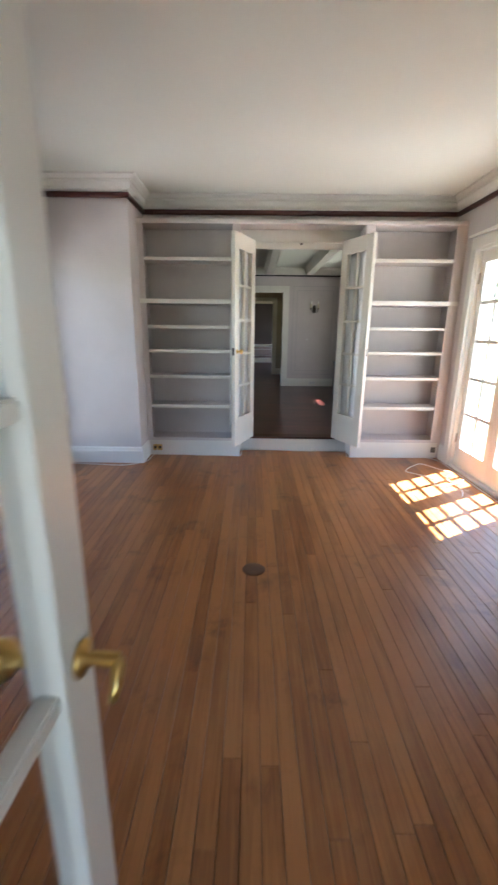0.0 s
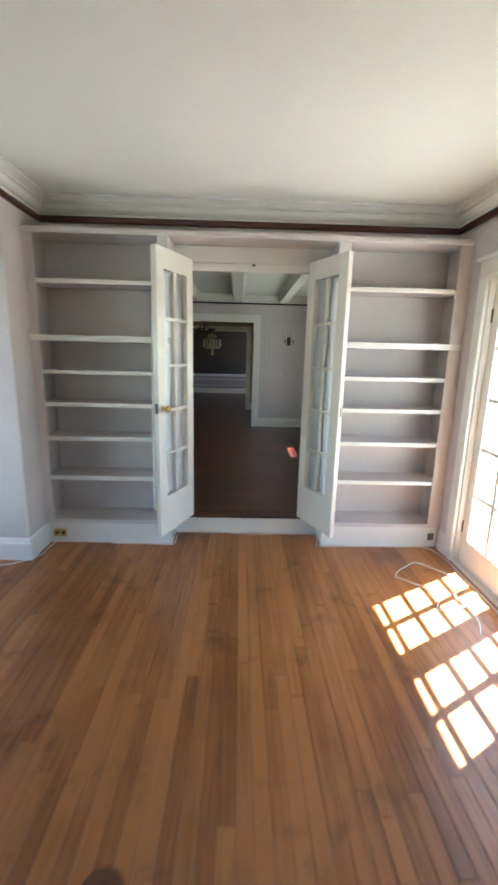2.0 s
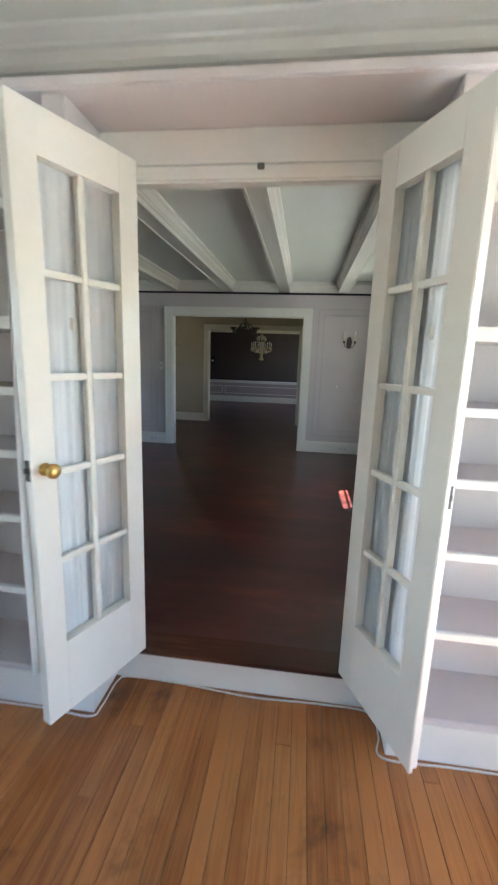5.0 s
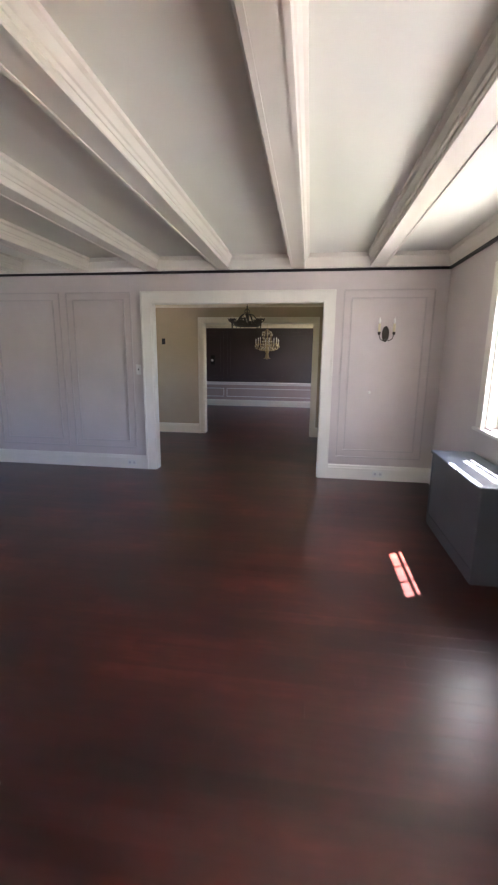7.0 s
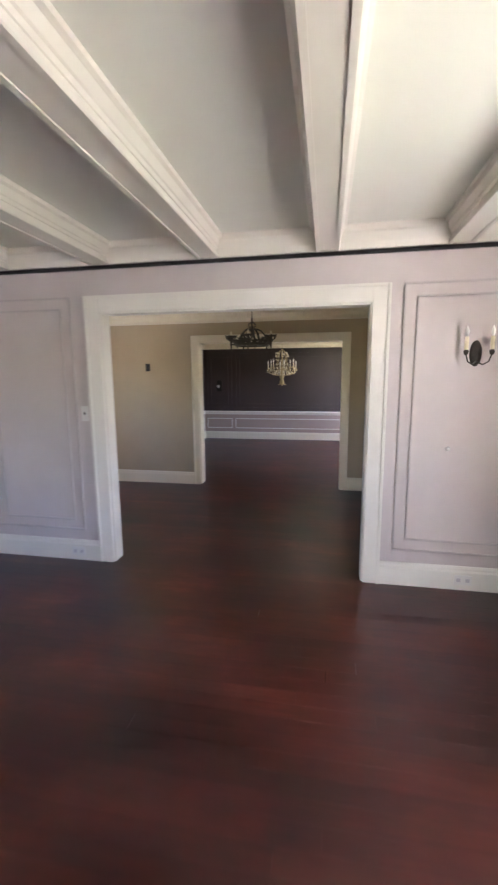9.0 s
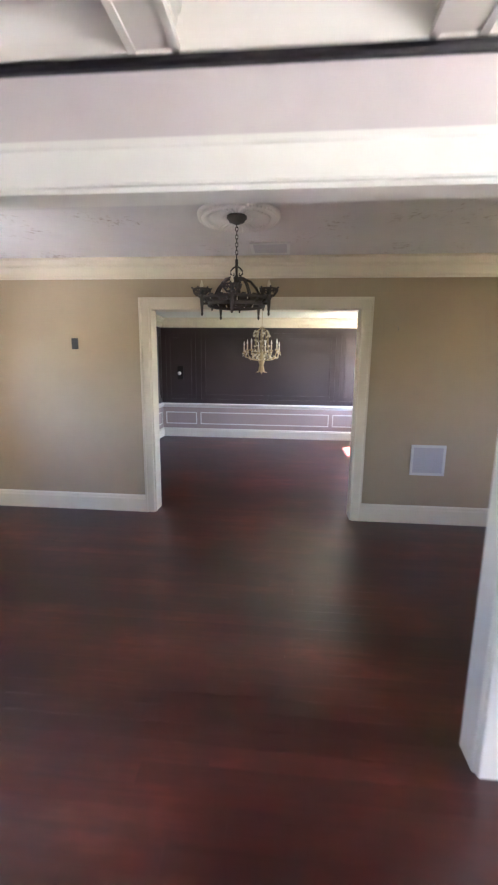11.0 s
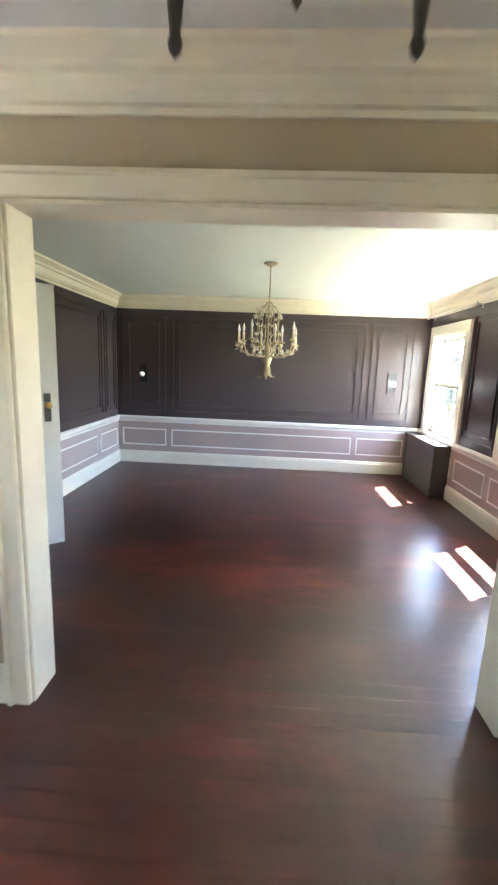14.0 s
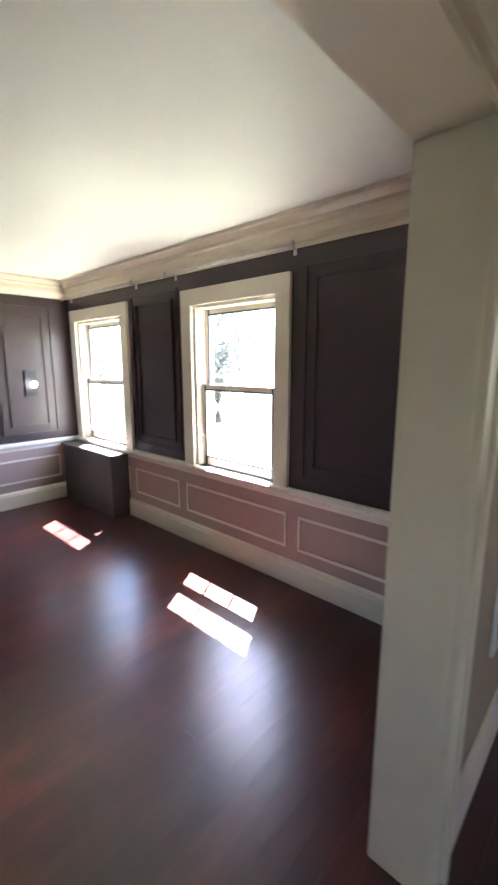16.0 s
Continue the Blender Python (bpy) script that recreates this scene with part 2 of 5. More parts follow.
def part(name, bm, material, parent, label="", smooth=False):
    ob = made(name, bm, material, smooth)
    ob.parent = parent
    if label:
        ob["label"] = label
    return ob


def thing(name, label, category, at=(0, 0, 0), rz=0.0, group="", kind=""):
    ob = new(name)
    ob.empty_display_size = 0.1
    ob.matrix_world = pose(*at, 0, 0, rz)
    return tagged(ob, label, category, group, kind)


def structure(name, bm, mats, label, category, smooth=False):
    return tagged(made(name, bm, mats, smooth), label, category, kind="structure")


def tube(bm, pts, rad, seg=8, closed=False):
    """A round bar along points; rad is one radius or one for each point."""
    pts = [Vector(p) for p in pts]
    n = len(pts)
    rings = []
    up = Vector((0, 0, 1))
    for i, p in enumerate(pts):
        a = pts[(i - 1) % n] if closed or i else p
        b = pts[(i + 1) % n] if closed or i < n - 1 else p
        d = (b - a).normalized()
        s = d.cross(up)
        if s.length < 0.05:
            s = d.cross(Vector((1, 0, 0)))
        s.normalize()
        w = s.cross(d)
        r = rad[i] if isinstance(rad, (list, tuple)) else rad
        rings.append([bm.verts.new(p + r * (math.cos(2 * math.pi * k / seg) * s + math.sin(2 * math.pi * k / seg) * w)) for k in range(seg)])
    for i in range(n if closed else n - 1):
        q, r = rings[i], rings[(i + 1) % n]
        for k in range(seg):
            bm.faces.new((q[k], q[(k + 1) % seg], r[(k + 1) % seg], r[k]))
    if not closed:
        bm.faces.new(rings[0][::-1])
        bm.faces.new(rings[-1])
    return bm


def lathe(bm, profile, seg=20, at=(0, 0, 0), axis="z"):
    """Turns (radius, height) pairs round an axis."""
    rings = []
    for r, h in profile:
        ring = []
        for k in range(seg):
            a = 2 * math.pi * k / seg
            c = (r * math.cos(a), r * math.sin(a), h)
            if axis == "y":
                c = (c[0], c[2], c[1])
            if axis == "x":
                c = (c[2], c[0], c[1])
            ring.append(bm.verts.new(Vector(c) + Vector(at)))
        rings.append(ring)
    for q, r in zip(rings, rings[1:]):
        for k in range(seg):
            bm.faces.new((q[k], q[(k + 1) % seg], r[(k + 1) % seg], r[k]))
    bm.faces.new(rings[0][::-1])
    bm.faces.new(rings[-1])
    return bm


def moulding(bm, p0, p1, inward, profile, k0=0.0, k1=0.0):
    """Sweeps a closed (depth, height) profile from p0 to p1 in plan; inward is the way it stands off the wall;
    k0, k1: mitre at the ends (1 outer corner, -1 inner corner)."""
    a, b, w = Vector((*p0, 0)), Vector((*p1, 0)), Vector((*inward, 0))
    d = (b - a).normalized()
    ends = []
    for p, s in ((a, -k0), (b, k1)):
        ends.append([bm.verts.new(p + w * q + d * s * q + Vector((0, 0, z))) for q, z in profile])
    n = len(profile)
    for i in range(n):
        bm.faces.new((ends[0][i], ends[0][(i + 1) % n], ends[1][(i + 1) % n], ends[1][i]))
    bm.faces.new(ends[0][::-1])
    bm.faces.new(ends[1])
    return bm


def wall_run(name, axis, f0, f1, a0, a1, z0, z1, openings, mats, label):
    """A wall between faces f0 and f1 on the given axis, from a0 to a1 along it, with openings (a, b, bottom, top)."""
    bm = bmesh.new()

    def put(a, b, c, d):
        if b - a > 1e-4 and d - c > 1e-4:
            cuboid(bm, *((f0, f1, a, b) if axis == "x" else (a, b, f0, f1)), c, d)
    at = a0
    for a, b, c, d in sorted(openings):
        put(at, a, z0, z1)
        put(a, b, z0, c)
        put(a, b, d, z1)
        at = b
    put(at, a1, z0, z1)
    ob = structure(name, bm, mats, label, "wall")
    if isinstance(mats, (list, tuple)) and len(mats) > 1:
        i = 0 if axis == "x" else 1
        for p in ob.data.polygons:
            p.material_index = 1 if p.normal[i] > 0.5 else 0
    return ob


def bead_frame(wall, axis, face, way, a0, a1, z0, z1, mat, w=0.014, d=0.015):
    """A rectangle of thin half-round bead nailed on a wall; way: the side it stands out to."""
    bm = bmesh.new()

    def bar(b0, b1, c0, c1):
        f = sorted((face, face + way * d))
        cuboid(bm, *((f[0], f[1], b0, b1) if axis == "x" else (b0, b1, f[0], f[1])), c0, c1, 0.004)
    bar(a0, a1, z0, z0 + w)
    bar(a0, a1, z1 - w, z1)
    bar(a0, a0 + w, z0 + w, z1 - w)
    bar(a1 - w, a1, z0 + w, z1 - w)
    return part("panel_moulding", bm, mat, wall)


def casing(name, axis, face, way, a0, a1, z0, z1, w, mat, label, d=0.025, jamb=None, legs=True):
    """Flat casing with a raised outer band round an opening, and the lining of the opening to the face jamb."""
    ob = thing(name, label, "door casing", kind="structure")

    def bx(bm, lo, hi, b0, b1, c0, c1, bev=0.004):
        f = sorted((lo, hi))
        return cuboid(bm, *((f[0], f[1], b0, b1) if axis == "x" else (b0, b1, f[0], f[1])), c0, c1, bev)
    for s0, s1, o0, o1 in ((a0 - w, a0, a0 - w, a0 - w + 0.022), (a1, a1 + w, a1 + w - 0.022, a1 + w)):
        bm = bx(bmesh.new(), face, face + way * d, s0, s1, z0, z1 + w)
        bx(bm, face + way * 0.002, face + way * (d + 0.012), o0, o1, z0, z1 + w)
        part("side_casing", bm, mat, ob)
    bm = bx(bmesh.new(), face, face + way * (d - 0.001), a0 + 0.0005, a1 - 0.0005, z1, z1 + w)
    bx(bm, face + way * 0.002, face + way * (d + 0.011), a0 - w + 0.023, a1 + w - 0.023, z1 + w - 0.022, z1 + w)
    part("head_casing", bm, mat, ob)
    if jamb is not None:
        for b0, b1 in ((a0 - 0.012, a0 + 0.012), (a1 - 0.012, a1 + 0.012)):
            part("jamb", bx(bmesh.new(), face + way * 0.004, jamb, b0, b1, z0, z1 + 0.012), mat, ob)
        part("head_jamb", bx(bmesh.new(), face + way * 0.004, jamb, a0 + 0.012, a1 - 0.012, z1 - 0.012, z1 + 0.012), mat, ob)
    return ob


BASE = [(0, 0), (0.022, 0), (0.022, 0.125), (0.016, 0.14), (0.016, 0.15), (0.008, 0.165), (0, 0.165)]


def base_run(name, p0, p1, inward, z, mat, k0=0.0, k1=0.0, h=0.165):
    prof = [(q, z + v * h / 0.165) for q, v in BASE]
    return structure(name, moulding(bmesh.new(), p0, p1, inward, prof, k0, k1), mat, "painted wooden baseboard along the wall", "baseboard")


def crown_profile(z0, z1, out):
    h = z1 - z0
    return [(0, z0), (0.012, z0), (0.016, z0 + 0.12 * h), (0.03, z0 + 0.16 * h), (0.22 * out + 0.02, z0 + 0.3 * h), (0.45 * out, z0 + 0.56 * h),
            (0.6 * out, z0 + 0.62 * h), (0.62 * out, z0 + 0.72 * h), (0.86 * out, z0 + 0.84 * h), (out, z0 + 0.88 * h), (out, z1), (0, z1)]


# ---- room plan ----
ZB = 0.15
A_W, A_E, A_S, A_C = -1.94, 2.015, 0.30, 2.59
YF, YBK = 4.91, 5.17
B_W, B_E, B_S, B_N, B_C = -4.4, 1.845, 5.32, 9.63, 2.54
C_W, C_E, C_S, C_N, C_C = -3.4, 3.0, 9.72, 12.065, 2.44
D_W, D_E, D_S, D_N, D_C = -2.5, 1.62, 12.205, 16.25, 2.385
TOP = 2.75
FD = (3.43, 4.69)
FDW = (3.22, 4.50)

# outside
structure("ground", slab(-120, 120, -120, 120, -0.6, -0.45), GRASS, "green lawn spreading around the house", "ground")
structure("patio", slab(1.0, 9, -6, 5.6, -0.449, -0.31), PATIO, "sunlit pale paving outside the glazed doors", "pavement")
# Paving out of view, stretched north to reflect sun into the west openings
structure("patio_bounce_west", slab(-9, 0.99, -6, 18, -0.449, -0.31), PATIO, "unseen pale paving added to bounce daylight in from the west", "pavement")

# room A shell
floor_a = structure("floor_a", slab(-2.2, 2.32, -1.2, 5.24, -0.3, -0.012), SEAM, "orange-brown oak strip floor, worn and scuffed", "floor")
wall_run("wall_east_a", "x", A_E, A_E + 0.2, A_S - 0.15, 5.32, 0, TOP, [(FD[0], FD[1], 0.02, 2.06)], WALL_A, "lilac-grey painted wall with glazed double doors")
wall_run("wall_west_a", "x", A_W - 0.2, A_W, A_S - 0.15, 5.32, 0, TOP, [(*FDW, 0.02, 2.06)], WALL_A, "lilac-grey painted wall with glazed double doors")
# Unseen box added behind the entrance to hold back its daylight
structure("ceiling_unseen_hall", slab(-1.0, 1.4, -1.2, 0.1, 2.45, 2.6), CEIL, "pale ceiling added over the unseen entrance side to block daylight", "ceiling")
structure("wall_unseen_hall_west", slab(-1.12, -1.0, -1.2, 0.15, -0.012, 2.6), WALL_A, "lilac-grey wall added out of view to block daylight", "wall")
structure("wall_unseen_hall_east", slab(1.4, 1.52, -1.2, 0.15, -0.012, 2.6), WALL_A, "lilac-grey wall added out of view to block daylight", "wall")
# Opening sized to brighten the entrance door and the floor near it
wall_run("wall_unseen_hall_south", "y", -1.32, -1.2, -1.12, 1.52, -0.012, 2.6, [(-0.50, 0.85, 0.45, 2.05)], WALL_A, "lilac-grey wall added out of view, with an opening to admit light")
wall_run("wall_south_a", "y", A_S - 0.15, A_S, A_W, A_E, 0, TOP, [(-0.28, 0.62, 0, 2.06)], WALL_A, "lilac-grey painted wall with the entrance doorway")
structure("ceiling_a", slab(-2.2, 2.33, 0.1, 5.32, A_C, TOP + 0.05), CEIL, "off-white satin painted ceiling", "ceiling")
structure("chimney_breast", slab(A_W, -1.13, 4.63, B_S - 0.12, 0, A_C), WALL_A, "lilac-grey painted wall jutting beside the bookcase", "wall")
wall_run("wall_north_a", "y", 5.205, B_S, -2.2, A_E + 0.2, 0, TOP, [(-0.11, 0.99, ZB - 0.03, 2.20)], [WALL_A, WALL_B], "wall between library and beamed room, with a doorway")
structure("bulkhead", slab(-1.13, A_E, YBK, 5.2, 2.329, A_C), WALL_A, "lilac-grey painted band above the bookcases", "wall")
structure("wall_end_a", slab(1.985, A_E, YF + 0.01, 5.2, 0, 2.33), WALL_A, "narrow wall strip beside the bookcase", "wall")

# picture rail and crown of room A
rp = [(0, 2.422), (0.02, 2.422), (0.028, 2.432), (0.028, 2.455), (0.016, 2.466), (0, 2.466)]
cp = crown_profile(2.468, A_C, 0.105)
for nm, prof, mt, lb in (("picture_rail_a", rp, RAIL_A, "dark red-brown picture rail under the crown"), ("crown_a", cp, TRIM, "cream stepped crown moulding")):
    bm = bmesh.new()
    moulding(bm, (-1.13, YBK), (A_E, YBK), (0, -1), prof, -1, -1)
    moulding(bm, (-1.13, 4.63), (-1.13, YBK), (1, 0), prof, 1, -1)
    moulding(bm, (A_W, 4.63), (-1.13, 4.63), (0, -1), prof, -1, 1)
    moulding(bm, (A_E, A_S), (A_E, YBK), (-1, 0), prof, -1, -1)
    moulding(bm, (A_W, A_S), (A_W, 4.63), (1, 0), prof, -1, -1)
    moulding(bm, (A_W, A_S), (A_E, A_S), (0, 1), prof, -1, -1)
    structure(nm, bm, mt, lb, "moulding")
base_run("baseboard", (A_W, 4.63), (-1.13, 4.63), (0, -1), 0, TRIM, -1, 1)
base_run("baseboard", (-1.13, 4.63), (-1.13, YF - 0.012), (1, 0), 0, TRIM, 1, 0)
base_run("baseboard", (A_E, A_S), (A_E, FD[0] - 0.09), (-1, 0), 0, TRIM, -1, 0)
base_run("baseboard", (A_E, FD[1] + 0.09), (A_E, YF), (-1, 0), 0, TRIM, 0, -1)
base_run("baseboard", (A_W, A_S), (A_W, FDW[0] - 0.09), (1, 0), 0, TRIM, -1, 0)
base_run("baseboard", (A_W, A_S), (-0.36, A_S), (0, 1), 0, TRIM, -1, 0)
base_run("baseboard", (0.73, A_S), (A_E, A_S), (0, 1), 0, TRIM, 0, -1)

# room B shell
structure("floor_b", slab(B_W - 0.2, B_E + 0.25, 5.21, C_S - 0.08, -0.3, ZB - 0.008), SEAM, "dark red-brown mahogany plank floor, glossy", "floor")
# The first opening is added for light, the second is the sunlit window
wall_run("wall_east_b", "x", B_E, B_E + 0.22, B_S, C_S - 0.08, 0, TOP, [(5.75, 6.40, 0.95, 1.95), (7.66, 8.38, 0.98, 2.10)], WALL_B, "lilac painted panelled wall with a window and an added opening")
structure("wall_west_b", slab(B_W - 0.2, B_W, B_S - 0.12, C_S - 0.08, 0, TOP), WALL_B, "lilac painted wall", "wall")
wall_run("wall_south_b", "y", B_S - 0.12, B_S, B_W, -2.2, 0, TOP, [(-3.95, -3.20, 0.95, 1.95)], WALL_B, "lilac painted wall with an added window opening")
wall_bc = wall_run("wall_north_b", "y", B_N, C_S, B_W, 3.2, 0, TOP, [(-1.30, 0.615, ZB - 0.03, 2.075)], [WALL_B, WALL_C], "lilac panelled wall with a wide cased opening")
structure("ceiling_b", slab(B_W - 0.2, B_E + 0.25, B_S - 0.1, C_S - 0.08, B_C, TOP + 0.05), CEIL, "off-white ceiling between painted beams", "ceiling")

# room C shell
structure("floor_c", slab(C_W - 0.2, C_E + 0.2, C_S - 0.08, D_S - 0.07, -0.3, ZB - 0.008), SEAM, "dark red-brown mahogany plank floor, glossy", "floor")
wall_run("wall_east_c", "x", C_E, C_E + 0.2, C_S, C_N, 0, TOP, [(10.68, 11.12, 1.0, 1.88)], WALL_C, "tan painted hall wall with an added window opening")
wall_run("wall_west_c", "x", C_W - 0.2, C_W, C_S, C_N, 0, TOP, [(10.60, 11.25, 1.0, 1.9)], WALL_C, "tan painted hall wall with an added window opening")
wall_cd = wall_run("wall_north_c", "y", C_N, D_S, C_W - 0.2, C_E + 0.2, 0, TOP, [(-1.325, 0.535, ZB - 0.03, 2.042)], [WALL_C, WALL_D], "tan wall with a wide cased opening")
structure("ceiling_c", slab(C_W - 0.2, C_E + 0.2, C_S - 0.07, D_S - 0.07, C_C, TOP + 0.05), CEIL_C, "patched off-white plaster ceiling", "ceiling")

# room D shell
structure("floor_d", slab(D_W - 0.2, D_E + 0.25, D_S - 0.07, D_N + 0.2, -0.3, ZB - 0.008), SEAM, "dark red-brown mahogany plank floor, glossy", "floor")
W1, W2 = (15.22, 16.08), (13.46, 14.26)
wall_d_e = wall_run("wall_east_d", "x", D_E, D_E + 0.18, D_S, D_N + 0.2, 0, TOP, [(*W2, 0.80, 1.99), (*W1, 0.80, 1.99)], WALL_D, "dark plum-brown panelled wall with two sash windows")
wall_d_w = wall_run("wall_west_d", "x", D_W - 0.2, D_W, D_S, D_N, 0, TOP, [], WALL_D, "dark plum-brown panelled wall")
wall_d_n = wall_run("wall_north_d", "y", D_N, D_N + 0.2, D_W - 0.2, D_E, 0, TOP, [], WALL_D, "dark plum-brown panelled end wall")
structure("ceiling_d", slab(D_W - 0.2, D_E + 0.25, D_S - 0.07, D_N + 0.2, D_C, TOP + 0.05), CEIL, "glossy off-white ceiling", "ceiling")

# crowns, rails and baseboards of rooms B, C and D
bm = bmesh.new()
prb = [(0, 2.372), (0.016, 2.372), (0.022, 2.380), (0.022, 2.395), (0, 2.40)]
moulding(bm, (B_W, B_N), (B_E, B_N), (0, -1), prb, -1, -1)
moulding(bm, (B_E, B_S), (B_E, B_N), (-1, 0), prb, -1, -1)
moulding(bm, (B_W, B_S), (B_E, B_S), (0, 1), prb, -1, -1)
moulding(bm, (B_W, B_S), (B_W, B_N), (1, 0), prb, -1, -1)
structure("picture_rail_b", bm, RAIL_B, "thin black picture rail under the beams", "moulding")
bm = bmesh.new()
cpb = [(0, 2.402), (0.02, 2.402), (0.028, 2.44), (0.05, 2.49), (0.06, 2.50), (0.06, B_C), (0, B_C)]
moulding(bm, (B_W, B_N), (B_E, B_N), (0, -1), cpb, -1, -1)
moulding(bm, (B_E, B_S), (B_E, B_N), (-1, 0), cpb, -1, -1)
moulding(bm, (B_W, B_S), (B_E, B_S), (0, 1), cpb, -1, -1)
structure("crown_b", bm, BEAM, "cream crown between the beams", "moulding")
bm = bmesh.new()
cpc = crown_profile(2.285, C_C, 0.12)
moulding(bm, (C_W, C_N), (C_E, C_N), (0, -1), cpc, -1, -1)
moulding(bm, (C_W, C_S), (C_E, C_S), (0, 1), cpc, -1, -1)
moulding(bm, (C_E, C_S), (C_E, C_N), (-1, 0), cpc, -1, -1)
moulding(bm, (C_W, C_S), (C_W, C_N), (1, 0), cpc, -1, -1)
structure("crown_c", bm, CREAM, "cream stepped crown moulding of the hall", "moulding")
bm = bmesh.new()
cpd = crown_profile(2.215, D_C, 0.115)
moulding(bm, (D_W, D_N), (D_E, D_N), (0, -1), cpd, -1, -1)
moulding(bm, (D_W, D_S), (D_E, D_S), (0, 1), cpd, -1, -1)
moulding(bm, (D_E, D_S), (D_E, D_N), (-1, 0), cpd, -1, -1)
moulding(bm, (D_W, D_S), (D_W, D_N), (1, 0), cpd, -1, -1)
structure("crown_d", bm, CREAM, "cream crown moulding of the dining room", "moulding")
base_run("baseboard", (B_W, B_N), (-1.30 - 0.115, B_N), (0, -1), ZB, TRIM, -1, 0)
base_run("baseboard", (0.615 + 0.115, B_N), (B_E, B_N), (0, -1), ZB, TRIM, 0, -1)
base_run("baseboard", (B_E, B_S), (B_E, B_N), (-1, 0), ZB, TRIM, -1, -1)
base_run("baseboard", (B_W, B_S), (-0.1, B_S), (0, 1), ZB, TRIM, -1, 0)
base_run("baseboard", (1.0, B_S), (B_E, B_S), (0, 1), ZB, TRIM, 0, -1)
base_run("baseboard", (C_W, C_N), (-1.325 - 0.087, C_N), (0, -1), ZB, CREAM, -1, 0)
base_run("baseboard", (0.530 + 0.087, C_N), (C_E, C_N), (0, -1), ZB, CREAM, 0, -1)
base_run("baseboard", (C_W, C_S), (-1.36, C_S), (0, 1), ZB, CREAM, -1, 0)
base_run("baseboard", (0.73, C_S), (C_E, C_S), (0, 1), ZB, CREAM, 0, -1)
base_run("baseboard", (C_E, C_S), (C_E, C_N), (-1, 0), ZB, CREAM, -1, -1)

# beams of room B, each with a cornice piece along both cheeks
for cx in (-3.675, -2.875, -2.075, -1.275, -0.475, 0.325, 1.125):
    beam = thing("ceiling_beam", "cream painted ceiling beam with moulded edges", "beam", (cx, 0, 0), group="beams across the ceiling", kind="structure")
    part("beam_body", slab(-0.062, 0.062, B_S + 0.002, B_N - 0.002, 2.408, B_C + 0.01, 0.004), BEAM, beam)
    for s in (-1, 1):
        bm = bmesh.new()
        moulding(bm, (s * 0.062, B_S + 0.003), (s * 0.062, B_N - 0.003), (s, 0), [(-0.002, 2.45), (0.007, 2.452), (0.012, 2.468), (0.020, 2.474), (0.034, 2.508), (0.050, 2.518), (0.050, B_C), (-0.002, B_C)])
        part("beam_cornice", bm, BEAM, beam)
        bm = bmesh.new()
        moulding(bm, (s * 0.062, B_S + 0.003), (s * 0.062, B_N - 0.003), (s, 0), [(-0.012, 2.402), (0.010, 2.402), (0.013, 2.410), (0.010, 2.424), (-0.002, 2.428), (-0.012, 2.428)])
        part("beam_bead", bm, BEAM, beam)

# cased openings
casing("opening_casing_b", "y", B_N, -1, -1.30, 0.615, ZB, 2.075, 0.115, TRIM, "cream-white casing of the wide opening", jamb=C_S + 0.02)
casing("opening_casing_hall", "y", C_S, 1, -1.30, 0.615, ZB, 2.075, 0.115, CREAM, "cream casing on the hall side of the opening")
casing("opening_casing_c", "y", C_N, -1, -1.325, 0.530, ZB, 2.042, 0.087, CREAM, "cream casing of the dining room opening", jamb=D_S + 0.02)
casing("opening_casing_d", "y", D_S, 1, -1.325, 0.535, ZB, 2.042, 0.115, CREAM, "cream casing on the dining room side")

# wainscot of room D: pink dado, white chair rail, white base, thin white panel frames
DADO = [("y", D_N, -1, D_W, D_E), ("x", D_W, 1, D_S, D_N), ("x", D_E, -1, D_S, D_N)]
for (axis, f, way, a0, a1), nm in zip(DADO, ("north", "west", "east")):
    q = sorted((f, f + way * 0.012))
    d_ob = structure("wainscot_" + nm, slab(*((a0, a1, q[0], q[1]) if axis == "y" else (q[0], q[1], a0, a1)), ZB, 0.735), WAINS, "dusty pink wainscot with white panel moulding", "wainscot")
    p0, p1 = ((a0, f), (a1, f)) if axis == "y" else ((f, a0), (f, a1))
    inw = (0, way) if axis == "y" else (way, 0)
    rail = [(0, 0.715), (0.018, 0.72), (0.022, 0.745), (0.036, 0.757), (0.044, 0.765), (0.044, 0.785), (0.03, 0.80), (0, 0.80)]
    structure("chair_rail_" + nm, moulding(bmesh.new(), p0, p1, inw, rail, -1, -1), TRIM, "white chair rail above the wainscot", "moulding")
    prof = [(0, ZB), (0.034, ZB), (0.034, 0.275), (0.028, 0.29), (0.028, 0.30), (0.012, 0.315), (0, 0.315)]
    structure("baseboard_" + nm, moulding(bmesh.new(), p0, p1, inw, prof, -1, -1), IVORY, "cream wooden baseboard along the wainscot", "baseboard")
    spans = {"north": [(-2.43, -1.82), (-1.75, 0.71), (0.775, 1.40)], "west": [(12.45, 13.9), (14.0, 15.5), (15.6, 16.15)],
             "east": [(12.35, 13.27), (13.36, 14.37), (14.46, 15.10), (15.2, 16.1)]}[nm]
    for b0, b1 in spans:
        bead_frame(d_ob, axis, f + way * 0.012, way, b0, b1, 0.395, 0.63, TRIM, 0.018, 0.012)

